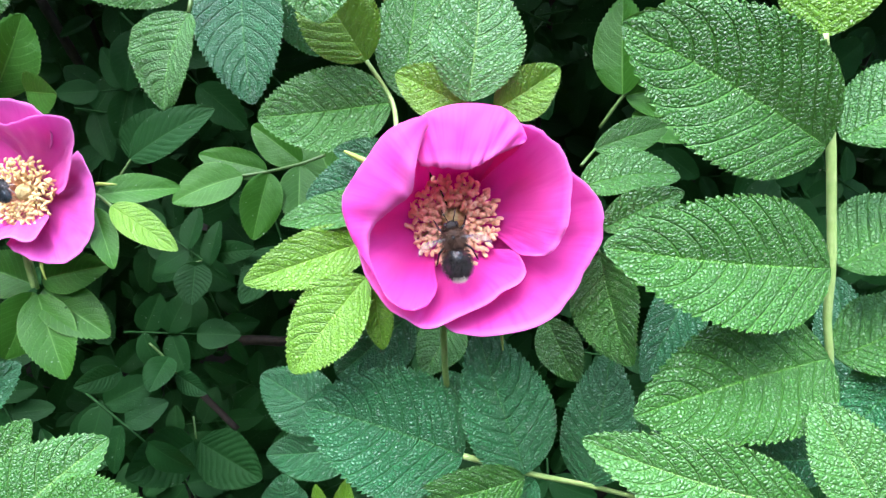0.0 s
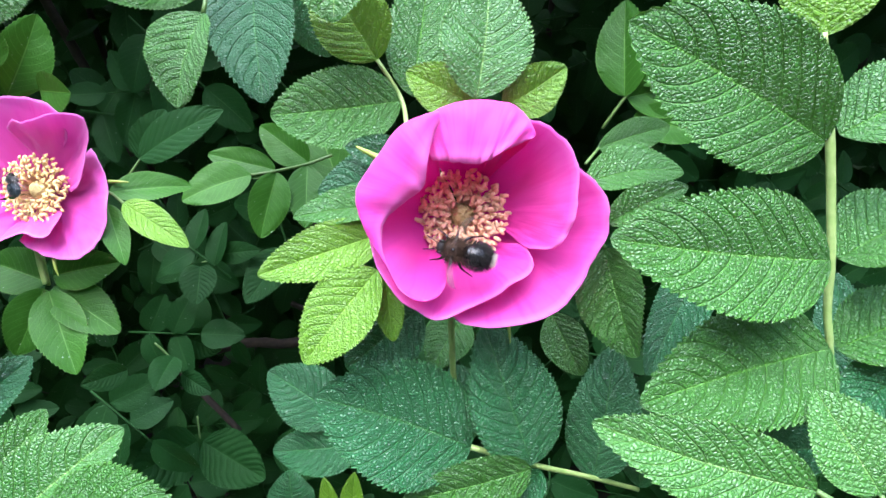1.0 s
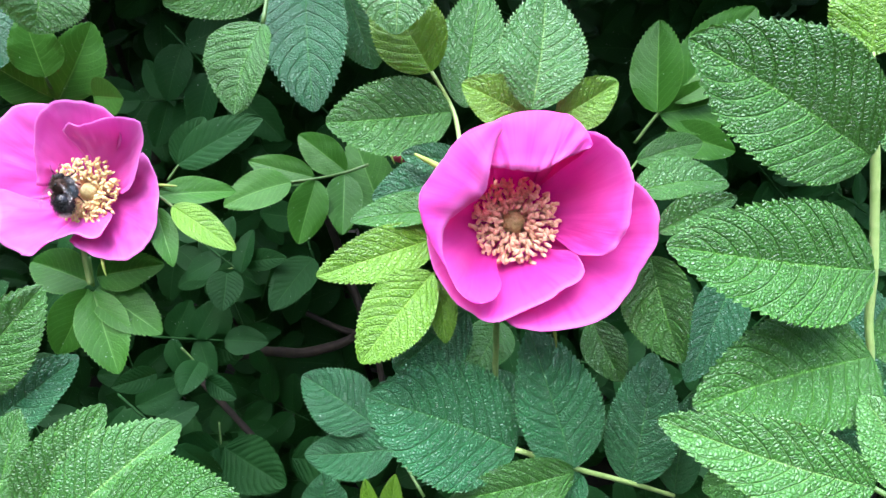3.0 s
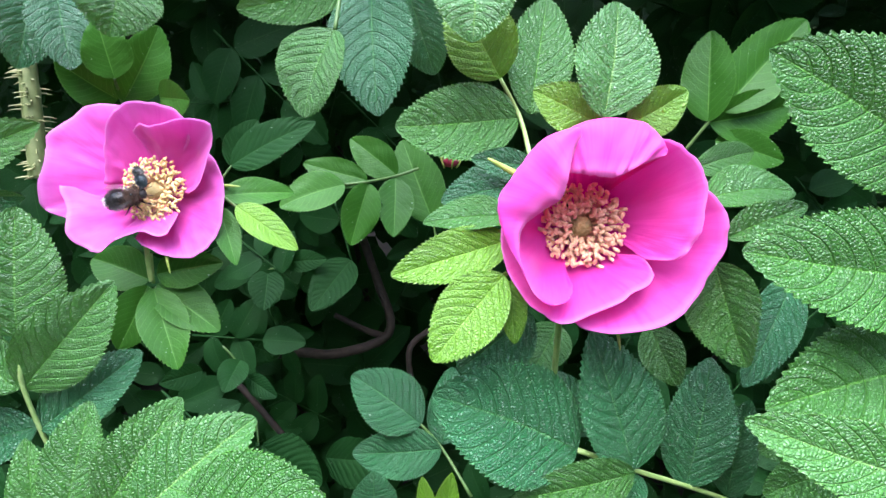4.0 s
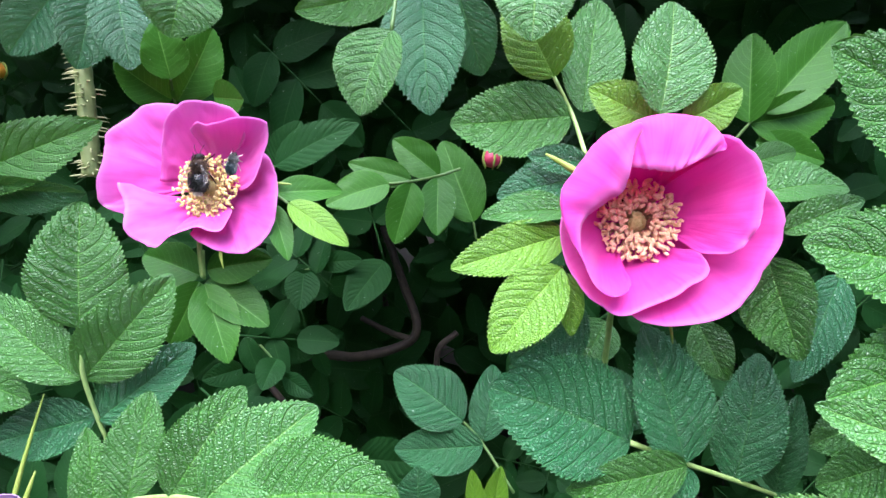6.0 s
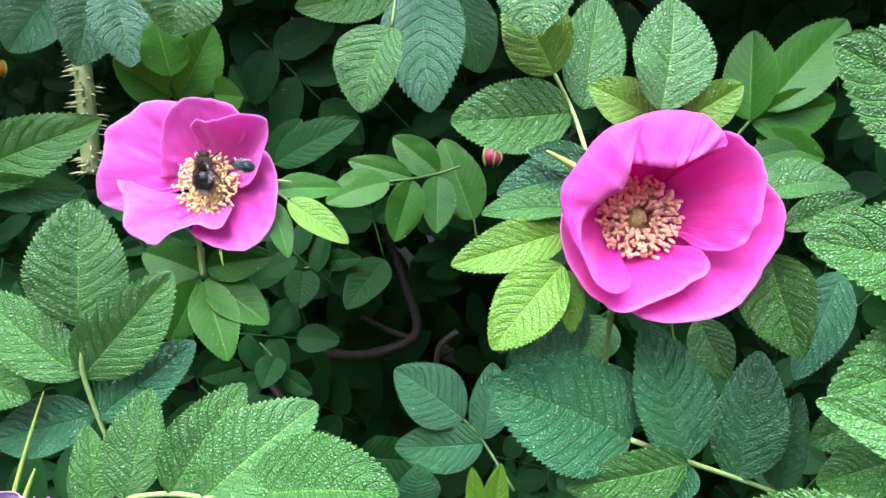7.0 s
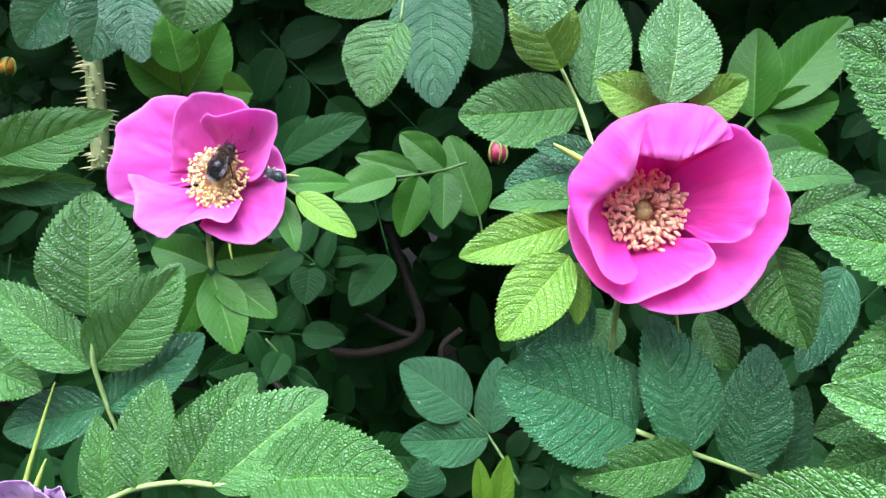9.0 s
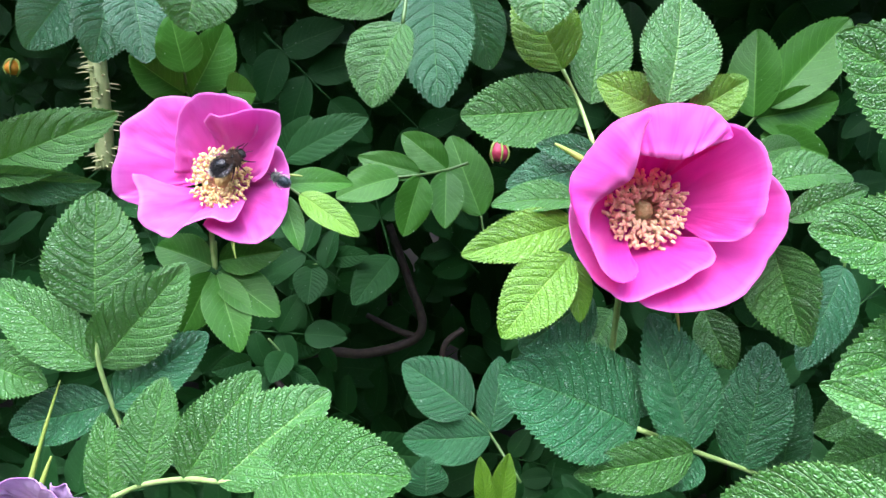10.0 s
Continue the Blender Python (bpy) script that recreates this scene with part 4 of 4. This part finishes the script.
# ---- bud and hips ----
def bud(place, radius, material, label, name):
    ob = thing(name, facing(*place), label, "bud" if name == "rose_bud" else "rose hip")
    bm = bmesh.new()
    bmesh.ops.create_uvsphere(bm, u_segments=16, v_segments=10, radius=radius)
    for v in bm.verts:
        k = v.co.y / radius
        v.co.x *= 1 - 0.25 * k
        v.co.z *= 1 - 0.25 * k
        v.co.y *= 1.15
    part("body", bm, material, ob)
    for k in range(5):
        a = 2 * math.pi * k / 5
        d = Vector((math.cos(a), 0, math.sin(a))) * radius
        bm = bmesh.new()
        tube(bm, [d * 0.3 + Vector((0, radius * 1.1, 0)), d * 0.75 + Vector((0, radius * 0.8, 0)), d * 1.1 + Vector((0, -radius * 0.3, 0)), d * 0.7 + Vector((0, -radius * 1.2, 0))], radius * 0.22, radius * 0.08, 3, 6)
        part("sepal", bm, SEPAL, ob)


bud((-0.0485, 0.3642, 0.8964), 0.0055, BUD_RED, "small red rose bud with green sepals", "rose_bud")
bud((-0.1581, 0.5311, 0.9292), 0.0065, HIP, "small orange rose hip in the shade", "rose_hip")
bud((0.1791, 0.5856, 0.9603), 0.006, HIP, "small orange rose hip in the shade", "rose_hip")
bud((0.1981, 0.5931, 0.9510), 0.005, HIP, "small orange rose hip in the shade", "rose_hip")
bud((-0.4384, 0.4974, 0.9186), 0.0055, HIP, "small orange rose hip in the shade", "rose_hip")


# ---- bees ----
def lump(bm, centre, rx, ry, rz, seg=14):
    """An egg-shaped body part."""
    made = bmesh.ops.create_uvsphere(bm, u_segments=seg, v_segments=10, radius=1)["verts"]
    for v in made:
        k = v.co.x
        v.co = Vector((centre[0] + v.co.x * rx, centre[1] + v.co.y * ry * (1 - 0.1 * k), centre[2] + v.co.z * rz))


def fuzz(bm, centre, rx, ry, rz, count, length, rng, x0=-1.0, x1=1.0):
    """Short hairs that stand out and lean back."""
    for _ in range(count):
        while True:
            d = Vector((rng.gauss(0, 1), rng.gauss(0, 1), rng.gauss(0, 1))).normalized()
            if x0 <= d.x <= x1:
                break
        p = Vector((centre[0] + d.x * rx, centre[1] + d.y * ry, centre[2] + d.z * rz))
        out = Vector((d.x / rx, d.y / ry, d.z / rz)).normalized()
        tipp = p + (out + Vector((-0.5, rng.uniform(-0.3, 0.3), rng.uniform(-0.2, 0.3)))).normalized() * length * rng.uniform(0.6, 1.2)
        side = out.cross(Vector((rng.random(), rng.random(), rng.random()))).normalized() * 0.00007
        bm.faces.new((bm.verts.new(p - side), bm.verts.new(p + side), bm.verts.new(tipp)))


def wing(bee, sgn, k, root):
    bm = bmesh.new()
    n = 14
    edge = []
    for i in range(n + 1):
        u = i / n
        edge.append((bm.verts.new((-0.0115 * k * u, sgn * 0.0006 * k * math.sin(math.pi * u), 0.0002 * k * math.sin(9 * u))),
                     bm.verts.new((-0.0115 * k * u, sgn * (0.0006 + 0.0036 * (0.15 + 0.85 * u ** 0.8)) * k * math.sin(math.pi * min(1, u * 0.9 + 0.1)) ** 0.6, 0.0))))
    for a, b in zip(edge, edge[1:]):
        bm.faces.new((a[0], b[0], b[1], a[1]))
    ob = part("wing", bm, WING, bee, "smoky translucent veined wing")
    ob.location = root
    return ob


def bee_thing(name, label, k, colours, seed, leg_material=BLACK_SHELL):
    """A bee: head to +x, back to +z."""
    rng = random.Random(seed)
    bee = thing(name, (0, 0, 0), label, "bee")
    fore, mid, tail, thorax, shell = colours
    bm = bmesh.new()
    lump(bm, (0.0072 * k, 0, -0.0004 * k), 0.0018 * k, 0.0023 * k, 0.0020 * k)
    fuzz(bm, (0.0072 * k, 0, -0.0004 * k), 0.0018 * k, 0.0023 * k, 0.0020 * k, 260, 0.0008 * k, rng)
    head = part("head", bm, HAIR_BLACK, bee)
    for sgn in (1, -1):
        bm = bmesh.new()
        lump(bm, (0.0076 * k, sgn * 0.0019 * k, 0.0002 * k), 0.0011 * k, 0.0006 * k, 0.0015 * k, 10)
        part("eye", bm, BLACK_SHELL, head, "glossy black compound eye")
        bm = bmesh.new()
        tube(bm, [(0.0085 * k, sgn * 0.0007 * k, 0.0008 * k), (0.0105 * k, sgn * 0.0016 * k, 0.0020 * k), (0.0130 * k, sgn * 0.0024 * k, 0.0010 * k)], 0.00018 * k, 0.00016 * k, 4, 5, 0)
        part("antenna", bm, BLACK_SHELL, head)
    bm = bmesh.new()
    lump(bm, (0.0030 * k, 0, 0), 0.0036 * k, 0.0037 * k, 0.0034 * k)
    fuzz(bm, (0.0030 * k, 0, 0), 0.0036 * k, 0.0037 * k, 0.0034 * k, 2200, 0.0021 * k, rng)
    part("thorax", bm, thorax, bee)
    bm = bmesh.new()
    lump(bm, (0.0032 * k, 0, 0.0018 * k), 0.0011 * k, 0.0011 * k, 0.0021 * k)
    part("thorax_plate", bm, shell, bee, "bare glossy black plate")
    ab = (-0.0048 * k, 0, -0.0006 * k)
    size = (0.0058 * k, 0.0043 * k, 0.0038 * k)
    bm = bmesh.new()
    lump(bm, ab, *size)
    abdomen = part("abdomen", bm, shell, bee)
    for x0, x1, material, nm, n in ((0.35, 1.0, fore, "front_band", 600), (-0.86, 0.35, mid, "middle_band", 1300), (-1.0, -0.86, tail, "tail_tuft", 450)):
        bm = bmesh.new()
        fuzz(bm, ab, *size, int(n * 1.5), 0.0019 * k, rng, x0, x1)
        part(nm, bm, material, abdomen)
    for sgn in (1, -1):
        for x, reach, back in ((0.0052, 0.0050, 0.0035), (0.0030, 0.0062, 0.0), (0.0010, 0.0065, -0.0048)):
            bm = bmesh.new()
            tube(bm, [(x * k, sgn * 0.0022 * k, -0.0020 * k), ((x + back * 0.4) * k, sgn * reach * 0.8 * k, -0.0010 * k), ((x + back) * k, sgn * reach * k, -0.0042 * k), ((x + back * 1.4) * k, sgn * reach * 1.12 * k, -0.0052 * k)], 0.00055 * k, 0.00018 * k, 4, 6, 0)
            part("leg", bm, leg_material, bee)
    wings = [wing(bee, sgn, k, (0.0030 * k, sgn * 0.0020 * k, 0.0036 * k)) for sgn in (1, -1)]
    return bee, wings


bumblebee, bumble_wings = bee_thing("bumblebee", "furry bumblebee with brown thorax and whitish tail", 0.98, (HAIR_BROWN, HAIR_BLACK, HAIR_WHITE, HAIR_BROWN, BLACK_SHELL), 5)
small_bee, small_wings = bee_thing("small_bee", "small grey-black solitary bee with pale legs", 0.52, (SHELL_GREY, SHELL_GREY, HAIR_GREY, HAIR_GREY, SHELL_GREY), 6, HAIR_WHITE)


def motions():
    """The two bees and the bumblebee's wings."""
    walk(bumblebee, [
        (0, facing(0.0056, 0.2092, 0.9046, 100)),
        (0.1, facing(0.0151, 0.2085, 0.9050, 100)),
        (0.2, facing(0.0051, 0.2106, 0.9082, 95)),
        (0.3, facing(0.0033, 0.2127, 0.9108, 110)),
        (0.4, facing(0.0043, 0.2130, 0.9115, 110)),
        (0.5, facing(0.0044, 0.2128, 0.9109, 105)),
        (0.6, facing(0.0046, 0.2131, 0.9116, 120)),
        (0.7, facing(0.0082, 0.2104, 0.9074, 125)),
        (0.8, facing(0.0006, 0.2079, 0.9045, 160)),
        (0.9, facing(0.0040, 0.2063, 0.9030, 175)),
        (1, facing(0.0047, 0.2049, 0.9021, 165)),
        (1.1, facing(0.0013, 0.2068, 0.9071, 165)),
        (1.2, facing(-0.0041, 0.1980, 0.9124, 165)),
        (1.3, facing(-0.0198, 0.1903, 0.9184, 170)),
        (1.4, facing(-0.0456, 0.1991, 0.9285, 170)),
        (1.5, facing(-0.0649, 0.2096, 0.9291, 150)),
        (1.6, facing(-0.0850, 0.2255, 0.9298, 150)),
        (1.7, facing(-0.1005, 0.2353, 0.9150, 160)),
        (1.8, facing(-0.1175, 0.2402, 0.8965, 165)),
        (1.9, facing(-0.1310, 0.2537, 0.9039, 165)),
        (2, facing(-0.1391, 0.2656, 0.9124, 170)),
        (2.1, facing(-0.1562, 0.2663, 0.8942, 140)),
        (2.2, facing(-0.1675, 0.2702, 0.8938, 150)),
        (3.3, facing(-0.1965, 0.2782, 0.8969, 60)),
        (3.5, facing(-0.1963, 0.2779, 0.8963, 30)),
        (3.7, facing(-0.1969, 0.2779, 0.8962, 20)),
        (4, facing(-0.1968, 0.2768, 0.8936, 15)),
        (4.2, facing(-0.1952, 0.2764, 0.8924, 90)),
        (4.35, facing(-0.1956, 0.2763, 0.8923, 170)),
        (4.6, facing(-0.1969, 0.2774, 0.8950, 195)),
        (4.9, facing(-0.1980, 0.2789, 0.8988, 140)),
        (5.2, facing(-0.1990, 0.2797, 0.9009, 130)),
        (5.5, facing(-0.2002, 0.2807, 0.9035, 100)),
        (5.7, facing(-0.1950, 0.2805, 0.9026, 95)),
        (6.8, facing(-0.1879, 0.2827, 0.9074, 75)),
        (7, facing(-0.1882, 0.2810, 0.9034, 90)),
        (7.15, facing(-0.1858, 0.2819, 0.9054, 50)),
        (7.3, facing(-0.1833, 0.2826, 0.9069, 10)),
        (7.6, facing(-0.1825, 0.2821, 0.9057, 30)),
        (8, facing(-0.1832, 0.2824, 0.9064, 40)),
        (9, facing(-0.1838, 0.2819, 0.9052, 60)),
        (10, facing(-0.1823, 0.2816, 0.9045, 35)),
    ])
    walk(small_bee, [
        (0, facing(-0.1919, 0.2799, 0.8982, 100)),
        (1, facing(-0.1940, 0.2803, 0.8992, 100)),
        (2, facing(-0.1944, 0.2797, 0.8979, 100)),
        (3.3, facing(-0.1915, 0.2804, 0.8993, 110)),
        (3.7, facing(-0.1905, 0.2807, 0.9000, 100)),
        (4, facing(-0.1924, 0.2817, 0.9028, 110)),
        (4.3, facing(-0.1899, 0.2828, 0.9051, 120)),
        (4.6, facing(-0.1910, 0.2833, 0.9065, 130)),
        (4.9, facing(-0.1912, 0.2840, 0.9082, 120)),
        (5.2, facing(-0.1910, 0.2845, 0.9093, 110)),
        (5.5, facing(-0.1900, 0.2841, 0.9083, 90)),
        (5.7, facing(-0.1782, 0.2791, 0.9111, 60)),
        (6.8, facing(-0.1668, 0.2716, 0.9079, 170)),
        (7, facing(-0.1663, 0.2719, 0.9086, 170)),
        (7.3, facing(-0.1634, 0.2716, 0.9076, 165)),
        (7.6, facing(-0.1602, 0.2717, 0.9050, 165)),
        (8, facing(-0.1581, 0.2726, 0.9045, 165)),
        (9, facing(-0.1564, 0.2726, 0.9016, 160)),
        (10, facing(-0.1552, 0.2718, 0.8996, 150)),
    ])
    for ob, sgn in zip(bumble_wings, (1, -1)):
        root = tuple(ob.location)
        rest, spread = pose(*root, -sgn * 8, 8, -sgn * 14), pose(*root, -sgn * 25, 20, -sgn * 68)
        walk(ob, [(0, spread), (0.15, spread), (0.3, rest), (0.7, rest), (0.85, spread), (2.2, spread), (3.3, rest), (10, rest)])
    for ob, sgn in zip(small_wings, (1, -1)):
        ob.matrix_basis = pose(*tuple(ob.location), -sgn * 6, 6, -sgn * 16)


motions()
